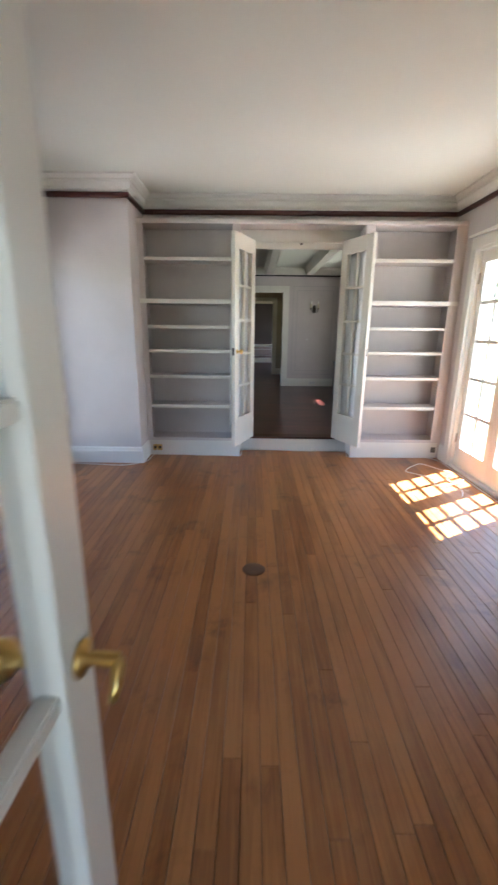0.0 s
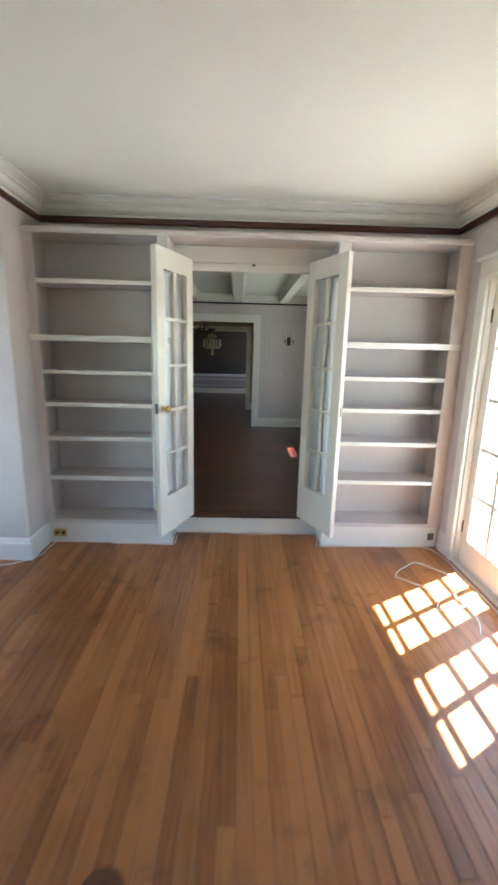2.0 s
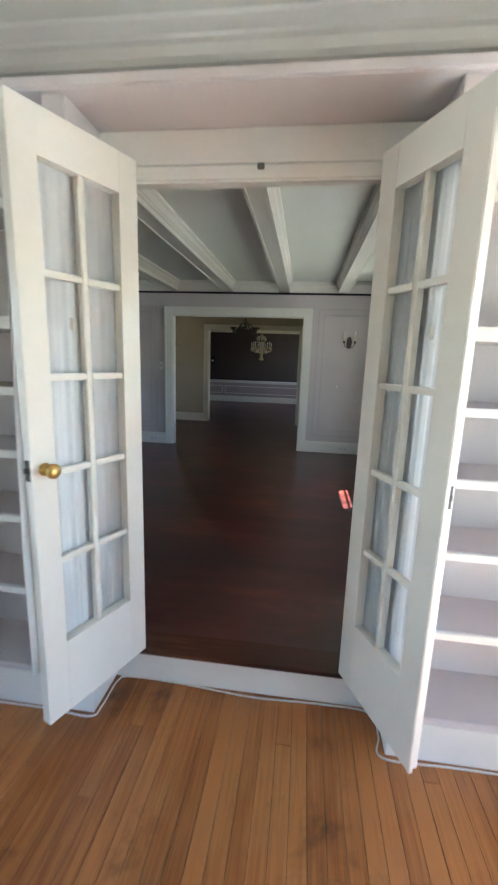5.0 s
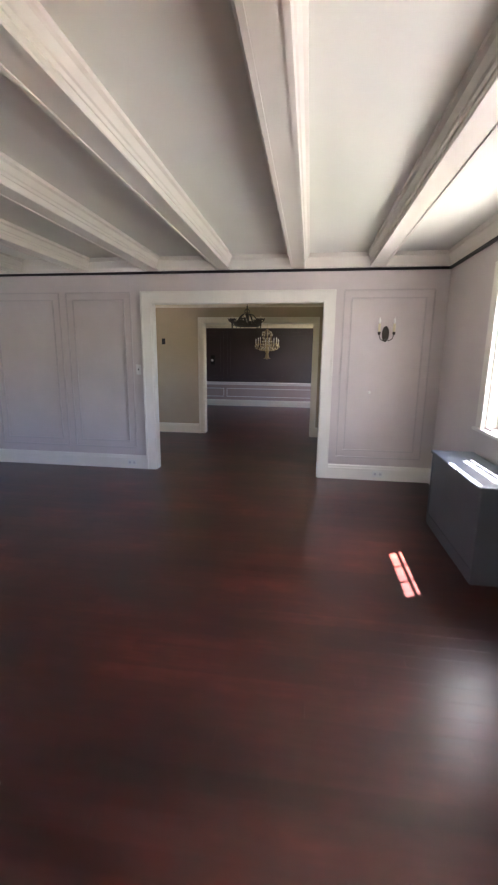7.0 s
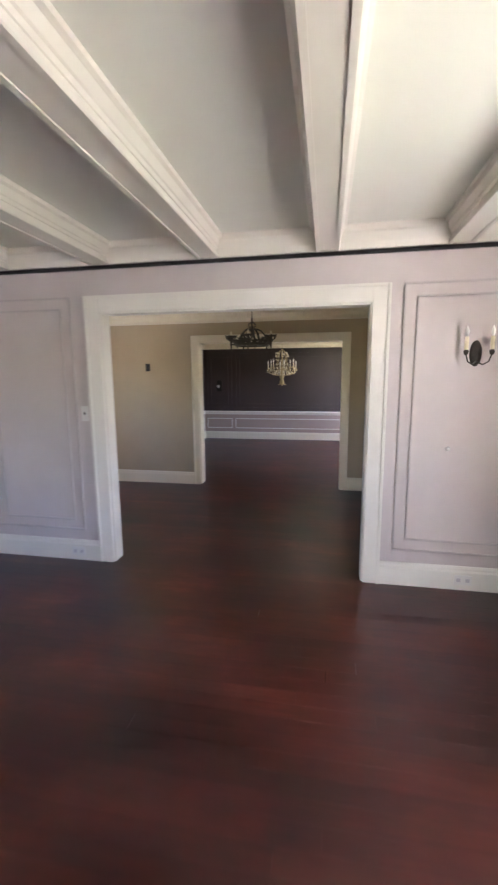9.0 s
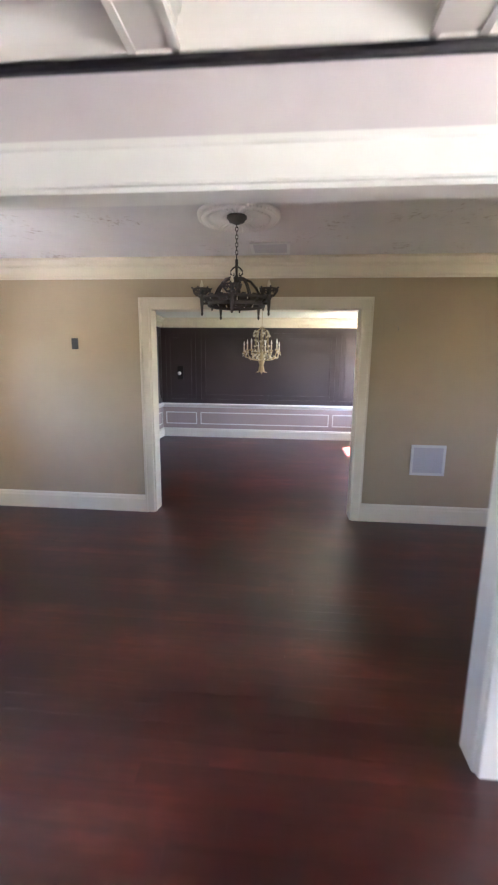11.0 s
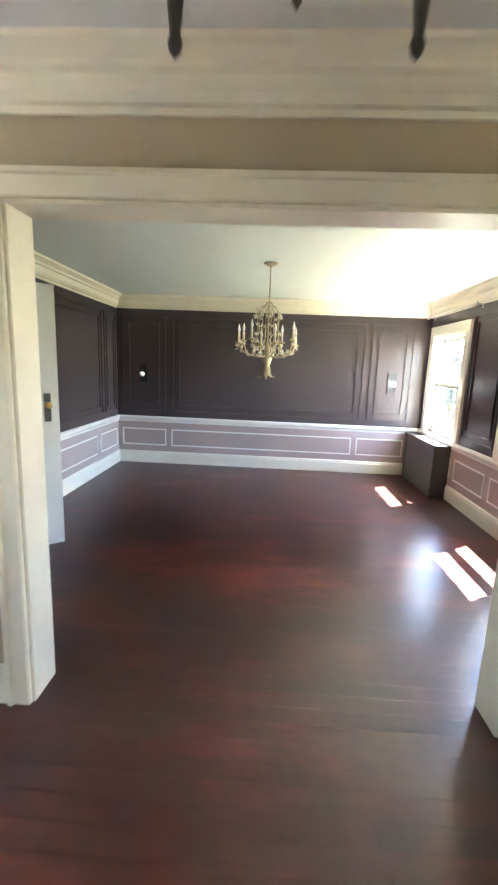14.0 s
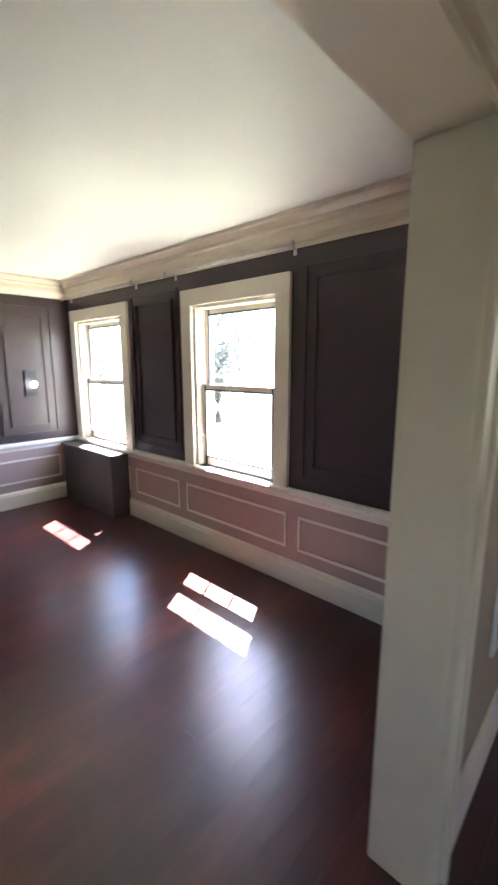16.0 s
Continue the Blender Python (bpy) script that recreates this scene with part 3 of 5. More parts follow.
# raised double frames on the dark walls
for b0, b1 in ((-2.42, -1.83), (-1.74, 0.80), (0.88, 1.42)):
    for k in (0, 0.085):
        bead_frame(wall_d_n, "y", D_N, -1, b0 + k, b1 - k, 0.87 + k, 2.13 - k, WALL_D, 0.016, 0.014)
for b0, b1 in ((14.42, 15.06), (12.40, 13.26)):
    for k in (0, 0.07):
        bead_frame(wall_d_e, "x", D_E, -1, b0 + k, b1 - k, 0.87 + k, 2.13 - k, WALL_D, 0.016, 0.014)
for b0, b1 in ((14.55, 15.72), (15.80, 16.18)):
    for k in (0, 0.07):
        bead_frame(wall_d_w, "x", D_W, 1, b0 + k, b1 - k, 0.87 + k, 2.13 - k, WALL_D, 0.016, 0.014)
# panels of room B
for b0, b1 in ((-4.2, -3.38), (-3.30, -2.40), (-2.32, -1.535), (0.81, 1.72)):
    for k in (0, 0.08):
        bead_frame(wall_bc, "y", B_N, -1, b0 + k, b1 - k, 0.40 + k, 2.19 - k, BEAD_SHADE_B, 0.013, 0.016)


# ---- glazed doors ----
def french_leaf(name, label, wid, hgt, at, rz, stile=0.088, top=0.135, bottom=0.29, rows=5, thick=0.04, group="", m=0.011):
    """A glazed door leaf, hinged at its origin; local x along the leaf, y through it."""
    leaf = thing(name, label, "glazed door", at, rz, group)
    t = thick / 2
    part("hinge_stile", slab(0, stile, -t, t, 0, hgt, 0.0012), DOORP, leaf)
    part("lock_stile", slab(wid - stile, wid, -t, t, 0, hgt, 0.0012), DOORP, leaf)
    part("bottom_rail", slab(stile, wid - stile, -t + 0.0004, t - 0.0004, 0, bottom), DOORP, leaf)
    part("top_rail", slab(stile, wid - stile, -t + 0.0004, t - 0.0004, hgt - top, hgt), DOORP, leaf)
    x0, x1, z0, z1 = stile, wid - stile, bottom, hgt - top
    xm = (x0 + x1) / 2
    part("muntin", slab(xm - m, xm + m, -t + 0.006, t - 0.006, z0, z1, 0.003), DOORP, leaf)
    zs = [z0 + (z1 - z0) * k / rows for k in range(rows + 1)]
    for z in zs[1:-1]:
        for b0, b1 in ((x0, xm - m), (xm + m, x1)):
            part("muntin", slab(b0, b1, -t + 0.007, t - 0.007, z - m, z + m, 0.003), DOORP, leaf)
    for k in range(rows):
        for b0, b1 in ((x0, xm - m), (xm + m, x1)):
            p = part("pane", slab(b0 + 0.001, b1 - 0.001, -0.002, 0.002, zs[k] + (m if k else 0), zs[k + 1] - (m if k < rows - 1 else 0)), GLASS, leaf)
            p.visible_shadow = False
    return leaf


def round_knob(leaf, x, z, side, t=0.02):
    bm = lathe(bmesh.new(), [(0.002, 0), (0.022, 0.001), (0.022, 0.005), (0.009, 0.008), (0.008, 0.026), (0.018, 0.032), (0.025, 0.042), (0.024, 0.052), (0.014, 0.060), (0.002, 0.062)], 18, axis="y")
    for v in bm.verts:
        v.co = Vector((v.co.x + x, side * (v.co.y + t), v.co.z + z))
    return part("door_knob", bm, BRASS, leaf, "round aged brass door knob", True)


def lever(leaf, x, z, side, way, t=0.02, reach=1.0):
    way = way * reach
    bm = lathe(bmesh.new(), [(0.002, 0), (0.021, 0.001), (0.021, 0.006), (0.008, 0.010), (0.008, 0.045), (0.002, 0.046)], 16, axis="y")
    for v in bm.verts:
        v.co = Vector((v.co.x + x, side * (v.co.y + t), v.co.z + z))
    tube(bm, [(x, side * (t + 0.042), z), (x + way * 0.02, side * (t + 0.046), z - 0.004), (x + way * 0.06, side * (t + 0.047), z - 0.018), (x + way * 0.095, side * (t + 0.045), z - 0.03)], [0.008, 0.008, 0.007, 0.005], 10)
    return part("lever_handle", bm, BRASS, leaf, "brass lever handle", True)


def latch(leaf, wid, z, t=0.02):
    bm = slab(wid - 0.001, wid + 0.0025, -0.012, 0.012, z - 0.035, z + 0.035, 0.001)
    cuboid(bm, wid, wid + 0.012, -0.006, 0.006, z - 0.008, z + 0.010, 0.002)
    return part("latch_plate", bm, IRON, leaf, "dark tarnished latch plate")


def door_curtain(name, label, wid, z0, z1, at, rz, side, off, seed, flare=0.0):
    """Gathered cloth hung close behind a glazed leaf."""
    rnd = random.Random(seed)
    bm = bmesh.new()
    nx, nz = 64, 14
    ph = [rnd.uniform(0, 6.28) for _ in range(4)]
    grid = []
    for j in range(nz + 1):
        f = j / nz
        row = []
        for i in range(nx + 1):
            u = i / nx
            w = 0.0024 * math.sin(58 * u + ph[0] + 0.5 * f) + 0.0016 * math.sin(97 * u + ph[1]) + 0.003 * f * math.sin(23 * u + ph[2])
            row.append(bm.verts.new((u * wid * (1 + flare * min(1, f * 1.4)) + 0.006 * f * math.sin(9 * u + ph[3]), side * (off + w), z1 + (z0 - z1) * f + 0.006 * f * math.sin(13 * u))))
        grid.append(row)
    for j in range(nz):
        for i in range(nx):
            bm.faces.new((grid[j][i], grid[j][i + 1], grid[j + 1][i + 1], grid[j + 1][i]))
    bmesh.ops.solidify(bm, geom=bm.faces[:], thickness=0.0012)
    ob = made(name, bm, SHEER, True)
    ob.matrix_world = pose(*at, 0, 0, rz)
    return tagged(ob, label, "curtain")


HL, HR = (-0.015, 5.140, 0.162), (0.897, 5.138, 0.162)
RL, RR = -112.5, -65.2
leaf_l = french_leaf("french_door", "white glazed door leaf standing open, brass knob", 0.487, 2.025, HL, RL, group="double doors between the bookcases")
round_knob(leaf_l, 0.487 - 0.045, 0.955, 1)
latch(leaf_l, 0.487, 0.955)
leaf_r = french_leaf("french_door", "white glazed door leaf standing open, latch plate on edge", 0.460, 2.025, HR, RR, group="double doors between the bookcases")
latch(leaf_r, 0.460, 0.955)
part("astragal", slab(0.460, 0.472, -0.024, -0.006, 0.0, 2.025, 0.003), DOORP, leaf_r)
door_curtain("door_curtain", "white gathered curtain hung behind the glazed leaf", 0.475, 0.20, 1.93, HL, RL, -1, 0.027, 3, 0.07)
door_curtain("door_curtain", "white gathered curtain hung behind the glazed leaf", 0.40, 0.26, 1.93, HR, RR, 1, 0.027, 5)

# entrance leaf beside the start of the walk
leaf_e = french_leaf("entrance_door", "white glazed entrance door standing open, brass lever", 0.685, 2.02, (-0.2500, 0.32, 0.012), 88.0, stile=0.068, rows=5)
lever(leaf_e, 0.653, 0.955, -1, -1, 0.02, 0.3)
round_knob(leaf_e, 0.645, 0.955, 1)
latch(leaf_e, 0.685, 0.985)

# outer glazed doors, east and west
def outer_pair(x, way, y0, y1, label):
    wid = (y1 - y0) / 2 - 0.03
    xc = x + way * 0.06
    q = thing("door_frame", "white frame and cap round the glazed doors", "door frame", kind="structure")

    def bx(bm, lo, hi, *r):
        return cuboid(bm, min(lo, hi), max(lo, hi), *r, 0.004)
    for a0, a1 in ((y0 - 0.085, y0 + 0.012), (y1 - 0.012, y1 + 0.085)):
        part("side_casing", bx(bmesh.new(), x, x - way * 0.022, a0, a1, 0, 2.05), TRIM, q)
    part("head_casing", bx(bmesh.new(), x, x - way * 0.021, y0 - 0.085, y1 + 0.085, 2.052, 2.15), TRIM, q)
    part("cap", bx(bmesh.new(), x, x - way * 0.05, y0 - 0.11, y1 + 0.098, 2.152, 2.175), TRIM, q)
    for a0, a1 in ((y0, y0 + 0.028), (y1 - 0.028, y1)):
        part("jamb", bx(bmesh.new(), x + way * 0.002, x + way * 0.19, a0, a1, 0.0, 2.06), TRIM, q)
    # Head runs past the outer face, lengthened to shade the sun patch's far row
    part("head_jamb", bx(bmesh.new(), x + way * 0.002, x + way * 0.235, y0 + 0.028, y1 - 0.028, 2.03, 2.06), TRIM, q)
    part("threshold", bx(bmesh.new(), x - way * 0.01, x + way * 0.19, y0 + 0.028, y1 - 0.028, 0.0, 0.018), TRIM, q)
    a = french_leaf("glazed_door", label, wid, 2.005, (xc, y1 - 0.029, 0.02), -90, stile=0.078, top=0.10, bottom=0.19, group="outer glazed doors", m=0.016)
    b = french_leaf("glazed_door", label, wid, 2.005, (xc, y0 + 0.029, 0.02), 90, stile=0.078, top=0.10, bottom=0.19, group="outer glazed doors", m=0.016)
    for z in (0.25, 1.75):
        bm = tube(bmesh.new(), [(xc - way * 0.022, y1 - 0.03, z), (xc - way * 0.022, y1 - 0.03, z + 0.09)], 0.007)
        part("hinge", bm, STEEL, q)
    return a, b


ea, eb = outer_pair(A_E, 1, FD[0], FD[1], "white glazed garden door, closed, sun shining through")
lever(eb, (FD[1] - FD[0]) / 2 - 0.03 - 0.045, 0.95, 1, -1)
wa, wb = outer_pair(A_W, -1, *FDW, "white glazed west door, closed")
lever(wa, 0.55, 0.95, 1, -1)

# ---- doorway between the bookcases ----
st = thing("doorway_frame", "painted door frame and step between the bookcases", "door frame", kind="structure")
part("step_riser", slab(-0.14, 1.05, 5.125, 5.203, 0.0, ZB - 0.01, 0.004), TRIM, st)
part("head_board", slab(-0.14, 1.05, 5.142, 5.203, 2.172, 2.288, 0.003), TRIM, st)
part("head_stop", slab(-0.135, 1.045, 5.136, 5.203, 2.114, 2.170, 0.008), TRIM, st)
for a0, a1 in ((-0.14, -0.045), (0.925, 1.05)):
    part("side_board", slab(a0, a1, 5.144, 5.203, ZB, 2.113, 0.003), TRIM, st)
for a0, a1 in ((-0.12, -0.098), (0.978, 1.0)):
    part("jamb", slab(a0, a1, 5.2035, B_S + 0.02, ZB, 2.183, 0.002), TRIM, st)
part("head_jamb", slab(-0.098, 0.978, 5.2035, B_S + 0.02, 2.184, 2.206, 0.002), TRIM, st)
part("threshold", slab(-0.098, 0.978, 5.112, 5.265, ZB - 0.009, ZB + 0.010, 0.005), SILLW, st, "worn red-brown wooden threshold with bare patches")
part("door_catch", slab(0.45, 0.475, 5.124, 5.138, 2.150, 2.168, 0.002), STEEL, st, "small steel ball catch")

# ---- bookcases ----
SHELVES = [0.55, 0.86, 1.12, 1.36, 1.61, 1.995]


def bookcase(x0, x1, label, sl, sr):
    bc = thing("bookcase", label, "bookcase", group="built-in bookcases")
    part("plinth", slab(x0, x1, YF, 5.2, 0, 0.165, 0.003), TRIM, bc, "white painted plinth")
    part("bottom_shelf", slab(x0, x1, YF - 0.004, 5.2, 0.166, 0.195, 0.004), CASE_A, bc)
    part("back_panel", slab(x0, x1, 5.18, 5.2, 0.196, 2.288), CASE_A, bc)
    for a0, a1 in ((x0, x0 + 0.02), (x1 - 0.02, x1)):
        part("side_panel", slab(a0, a1, YF + 0.02, 5.179, 0.196, 2.288), CASE_A, bc)
    part("stile", slab(x0, x0 + sl, YF - 0.002, YF + 0.019, 0.196, 2.288, 0.003), CASE_A, bc)
    part("stile", slab(x1 - sr, x1, YF - 0.002, YF + 0.019, 0.196, 2.288, 0.003), CASE_A, bc)
    for z in SHELVES:
        thick, proud = (0.042, -0.022) if z == 1.61 else (0.030, 0.006)
        part("shelf", slab(x0 + 0.021, x1 - 0.021, YF + 0.0195, 5.179, z - thick, z, 0.003), CASE_A, bc)
        part("shelf_edge", slab(x0 + (sl if proud > 0 else -0.02), x1 - (sr if proud > 0 else -0.012), YF + proud, YF + (0.0194 if proud > 0 else -0.0025), z - thick, z, 0.003), TRIM, bc)
    return bc


bookcase(-1.128, -0.142, "built-in open bookcase, empty painted shelves, beside the wall jut", 0.055, 0.075)
bookcase(1.052, 1.985, "built-in open bookcase, empty painted shelves, beside the garden doors", 0.085, 0.075)
structure("soffit", slab(-1.128, 1.985, YF + 0.001, 5.2, 2.29, 2.328), CASE_A, "painted soffit over bookcases and doorway", "soffit")
structure("cap_moulding", slab(-1.14, 1.99, YF - 0.028, YF, 2.286, 2.324, 0.006), CASE_A, "painted cap moulding along the bookcase tops", "moulding")


# ---- sash windows ----
def sash_window(name, x, y0, y1, z0, z1, label, cols=1, rows=1, depth=0.24, cas=0.105, trim=TRIM, zmid=None, storm=False):
    w = tagged(new(name), label, "window", kind="structure")
    bx = lambda a, b, c, d, e, f: slab(x + a, x + b, c, d, e, f, 0.003)
    for a0, a1 in ((y0 - cas, y0 + 0.006), (y1 - 0.006, y1 + cas)):
        part("side_casing", bx(-0.03, 0.0, a0, a1, z0 - 0.01, z1 - 0.007), trim, w)
    part("head_casing", bx(-0.031, 0.0, y0 - cas, y1 + cas, z1 - 0.006, z1 + cas), trim, w)
    part("window_sill", bx(-0.05, 0.10, y0 - cas - 0.02, y1 + cas + 0.02, z0 - 0.035, z0 - 0.0105), trim, w)
    for a0, a1 in ((y0 + 0.001, y0 + 0.03), (y1 - 0.03, y1 - 0.001)):
        part("jamb", bx(0.0, depth, a0, a1, z0, z1 - 0.001), trim, w)
    part("head_jamb", bx(0.0, depth, y0 + 0.03, y1 - 0.03, z1 - 0.03, z1 - 0.001), trim, w)
    part("outer_sill", bx(0.10, depth + 0.05, y0, y1, z0 - 0.035, z0 + 0.004), trim, w)
    zm = zmid or (z0 + z1) / 2
    for nm, xs, a, b in (("lower_sash", depth - 0.135, z0 + 0.004, zm + 0.018), ("upper_sash", depth - 0.09, zm - 0.018, z1 - 0.03)):
        g0, g1 = y0 + 0.03, y1 - 0.03
        s = part(nm, bx(xs, xs + 0.035, g0, g0 + 0.042, a, b), trim, w)
        part("sash_stile", bx(xs, xs + 0.035, g1 - 0.042, g1, a, b), trim, s)
        low = 0.07 if nm == "lower_sash" else 0.034
        part("sash_rail", bx(xs + 0.001, xs + 0.034, g0 + 0.042, g1 - 0.042, a, a + low), trim, s)
        part("sash_rail", bx(xs + 0.001, xs + 0.034, g0 + 0.042, g1 - 0.042, b - 0.034, b), trim, s)
        u0, u1, v0, v1 = g0 + 0.042, g1 - 0.042, a + low, b - 0.034
        for k in range(1, cols):
            u = u0 + (u1 - u0) * k / cols
            part("muntin", bx(xs + 0.020, xs + 0.032, u - 0.0055, u + 0.0055, v0, v1) if storm else bx(xs + 0.006, xs + 0.029, u - 0.006, u + 0.006, v0, v1), trim, s)
        for k in range(1, rows):
            v = v0 + (v1 - v0) * k / rows
            part("muntin", bx(xs + 0.007, xs + 0.028, u0, u1, v - 0.006, v + 0.006), trim, s)
        if storm:
            for r in ((g0 + 0.036, g0 + 0.050, a, b), (g1 - 0.050, g1 - 0.036, a, b), (g0 + 0.05, g1 - 0.05, b - 0.046, b - 0.032), (g0 + 0.05, g1 - 0.05, a + low - 0.012, a + low + 0.002)):
                part("glazing_strip", slab(x + xs - 0.004, x + xs + 0.0008, *r), STRIP, s, "dark glazing strip")
        p = part("pane", slab(x + xs + 0.016, x + xs + 0.019, u0, u1, v0, v1), GLASS, s)
        p.visible_shadow = False
    return w


sash_window("window_1", D_E, *W1, 0.80, 1.99, "cream double-hung sash window, bright daylight outside", cols=3, depth=0.18, zmid=1.40, storm=True, trim=IVORY)
sash_window("window_2", D_E, *W2, 0.80, 1.99, "cream double-hung sash window, bright daylight outside", cols=3, depth=0.18, zmid=1.40, storm=True, trim=IVORY)
sash_window("window_3", B_E, 7.66, 8.38, 0.98, 2.10, "white sash window with small panes", cols=3, rows=2, depth=0.2, zmid=1.535)
# Unseen window added to the east wall to brighten the beamed room
sash_window("added_window_4", B_E, 5.75, 6.40, 0.95, 1.95, "white sash window with small panes", cols=3, rows=2, depth=0.2)



# ---- radiator covers ----
def radiator_cover(x0, x1, y0, y1, h, mat, label):
    r = thing("radiator_cover", label, "radiator cover", ((x0 + x1) / 2, (y0 + y1) / 2, ZB))
    a, b = (x1 - x0) / 2, (y1 - y0) / 2
    part("top", slab(-a - 0.012, a, -b - 0.012, b + 0.012, h - 0.025, h, 0.004), mat, r)
    for s in (-1, 1):
        part("end_panel", slab(-a, a, *sorted((s * b, s * (b - 0.02))), 0, h - 0.0255, 0.003), mat, r)
    part("front_frame", slab(-a, -a + 0.018, -b + 0.021, b - 0.021, 0.0, 0.09, 0.002), mat, r)
    part("front_frame", slab(-a, -a + 0.018, -b + 0.021, b - 0.021, h - 0.10, h - 0.026, 0.002), mat, r)
    part("front_panel", slab(-a + 0.006, -a + 0.012, -b + 0.021, b - 0.021, 0.09, h - 0.10), mat, r)
    return r




def fixed_window(name, x, y0, y1, z0, z1):
    hw = thing(name, "unseen cream fixed window added to light the hall", "window", kind="structure")
    for a0, a1 in ((y0 + 0.001, y0 + 0.05), (y1 - 0.05, y1 - 0.001)):
        part("window_post", slab(x, x + 0.06, a0, a1, z0 + 0.001, z1 - 0.001), CREAM, hw)
    for c0, c1 in ((z0 + 0.001, z0 + 0.05), (z1 - 0.05, z1 - 0.001)):
        part("window_rail", slab(x + 0.001, x + 0.059, y0 + 0.05, y1 - 0.05, c0, c1), CREAM, hw)
    p = part("pane", slab(x + 0.028, x + 0.032, y0 + 0.05, y1 - 0.05, z0 + 0.05, z1 - 0.05), GLASS, hw)
    p.visible_shadow = False


# South window out of view, added to brighten the north wall's left part
sw = thing("added_window_7", "unseen white fixed window added to light the beamed room", "window", kind="structure")
for a0, a1 in ((-3.949, -3.90), (-3.25, -3.201)):
    part("window_post", slab(a0, a1, B_S - 0.10, B_S - 0.04, 0.951, 1.949, 0.003), TRIM, sw)
for c0, c1 in ((0.951, 1.00), (1.90, 1.949)):
    part("window_rail", slab(-3.90, -3.25, B_S - 0.099, B_S - 0.041, c0, c1), TRIM, sw)
p = part("pane", slab(-3.90, -3.25, B_S - 0.072, B_S - 0.068, 1.00, 1.90), GLASS, sw)
p.visible_shadow = False
# Unseen windows added at both ends of the hall to set its brightness
fixed_window("added_window_5", C_W - 0.15, 10.60, 11.25, 1.0, 1.9)
fixed_window("added_window_6", C_E + 0.09, 10.68, 11.12, 1.0, 1.88)

radiator_cover(1.42, 1.60, 15.22, 16.20, 0.60, RADM, "dark plum radiator cover under the window")
radiator_cover(1.50, 1.81, 7.45, 8.44, 0.62, RADB, "blue-grey radiator cover under the window")


# ---- hall chandelier and ceiling medallion ----
def torus(bm, cx, cy, cz, rad, r, seg=40, ts=8, squash=1.0):
    pts = [(cx + rad * math.cos(2 * math.pi * k / seg), cy + rad * math.sin(2 * math.pi * k / seg), cz) for k in range(seg)]
    return tube(bm, pts, r, ts, closed=True)


CX, CY = -0.410, 10.952
med = thing("ceiling_medallion", "round white fluted plaster medallion on the ceiling", "ceiling medallion", (CX + 0.008, CY + 0.040, C_C))
part("rose", lathe(bmesh.new(), [(0.002, 0.001), (0.248, 0.001), (0.248, -0.012), (0.236, -0.026), (0.212, -0.034), (0.195, -0.030), (0.185, -0.018), (0.10, -0.014), (0.08, -0.022), (0.002, -0.024)], 64), PLASTER, med, smooth=True)
for k in range(36):
    a = 2 * math.pi * k / 36
    bm = tube(bmesh.new(), [(r * math.cos(a), r * math.sin(a), z) for r, z in ((0.085, -0.016), (0.12, -0.019), (0.16, -0.021), (0.187, -0.026))], [0.004, 0.006, 0.0085, 0.011], 6)
    part("flute", bm, PLASTER, med, smooth=True)
for k in range(60):
    a = 2 * math.pi * k / 60
    bm = lathe(bmesh.new(), [(0.001, 0.010), (0.008, 0.007), (0.0115, 0.0), (0.008, -0.008), (0.001, -0.011)], 7, (0.234 * math.cos(a), 0.234 * math.sin(a), -0.024))
    part("bead", bm, PLASTER, med, smooth=True)

ch = thing("iron_chandelier", "black wrought-iron ring chandelier with candle cups, hung by a chain", "chandelier", (CX, CY, 0.028))
part("canopy", lathe(bmesh.new(), [(0.002, C_C - 0.02), (0.058, C_C - 0.021), (0.060, C_C - 0.034), (0.048, C_C - 0.044), (0.046, C_C - 0.052), (0.018, C_C - 0.064), (0.002, C_C - 0.068)], 24, (0, 0, -0.028)), IRON, ch, smooth=True)
ztop, zloop = C_C - 0.09, 2.158
n = 9
for k in range(n):
    zc = ztop - (ztop - zloop) * (k + 0.4) / n
    ring = []
    for i in range(14):
        a = 2 * math.pi * i / 14
        u, v = 0.008 * math.cos(a), 0.6 * (ztop - zloop) / n * math.sin(a)
        ring.append((u, 0, zc + v) if k % 2 else (0, u, zc + v))
    part("chain_link", tube(bmesh.new(), ring, 0.0028, 6, closed=True), IRON, ch, smooth=True)
bm = bmesh.new()
for s in (-1, 1):
    tube(bm, [(s * 0.006, 0, 2.112), (s * 0.020, 0, 2.104), (s * 0.035, 0, 2.088), (s * 0.036, 0, 2.070), (s * 0.024, 0, 2.060), (s * 0.014, 0, 2.066), (s * 0.016, 0, 2.076)], 0.0048, 7)
part("loop", bm, IRON, ch, smooth=True)
bm = lathe(bmesh.new(), [(0.002, 2.158), (0.009, 2.150), (0.008, 2.115), (0.007, 2.065), (0.012, 2.056), (0.030, 2.044), (0.032, 2.034), (0.014, 2.022), (0.010, 2.010), (0.013, 2.000), (0.004, 1.985), (0.001, 1.982)], 14)
part("stem", bm, IRON, ch, smooth=True)
RR_, ZR0, ZR1 = 0.170, 1.887, 1.929


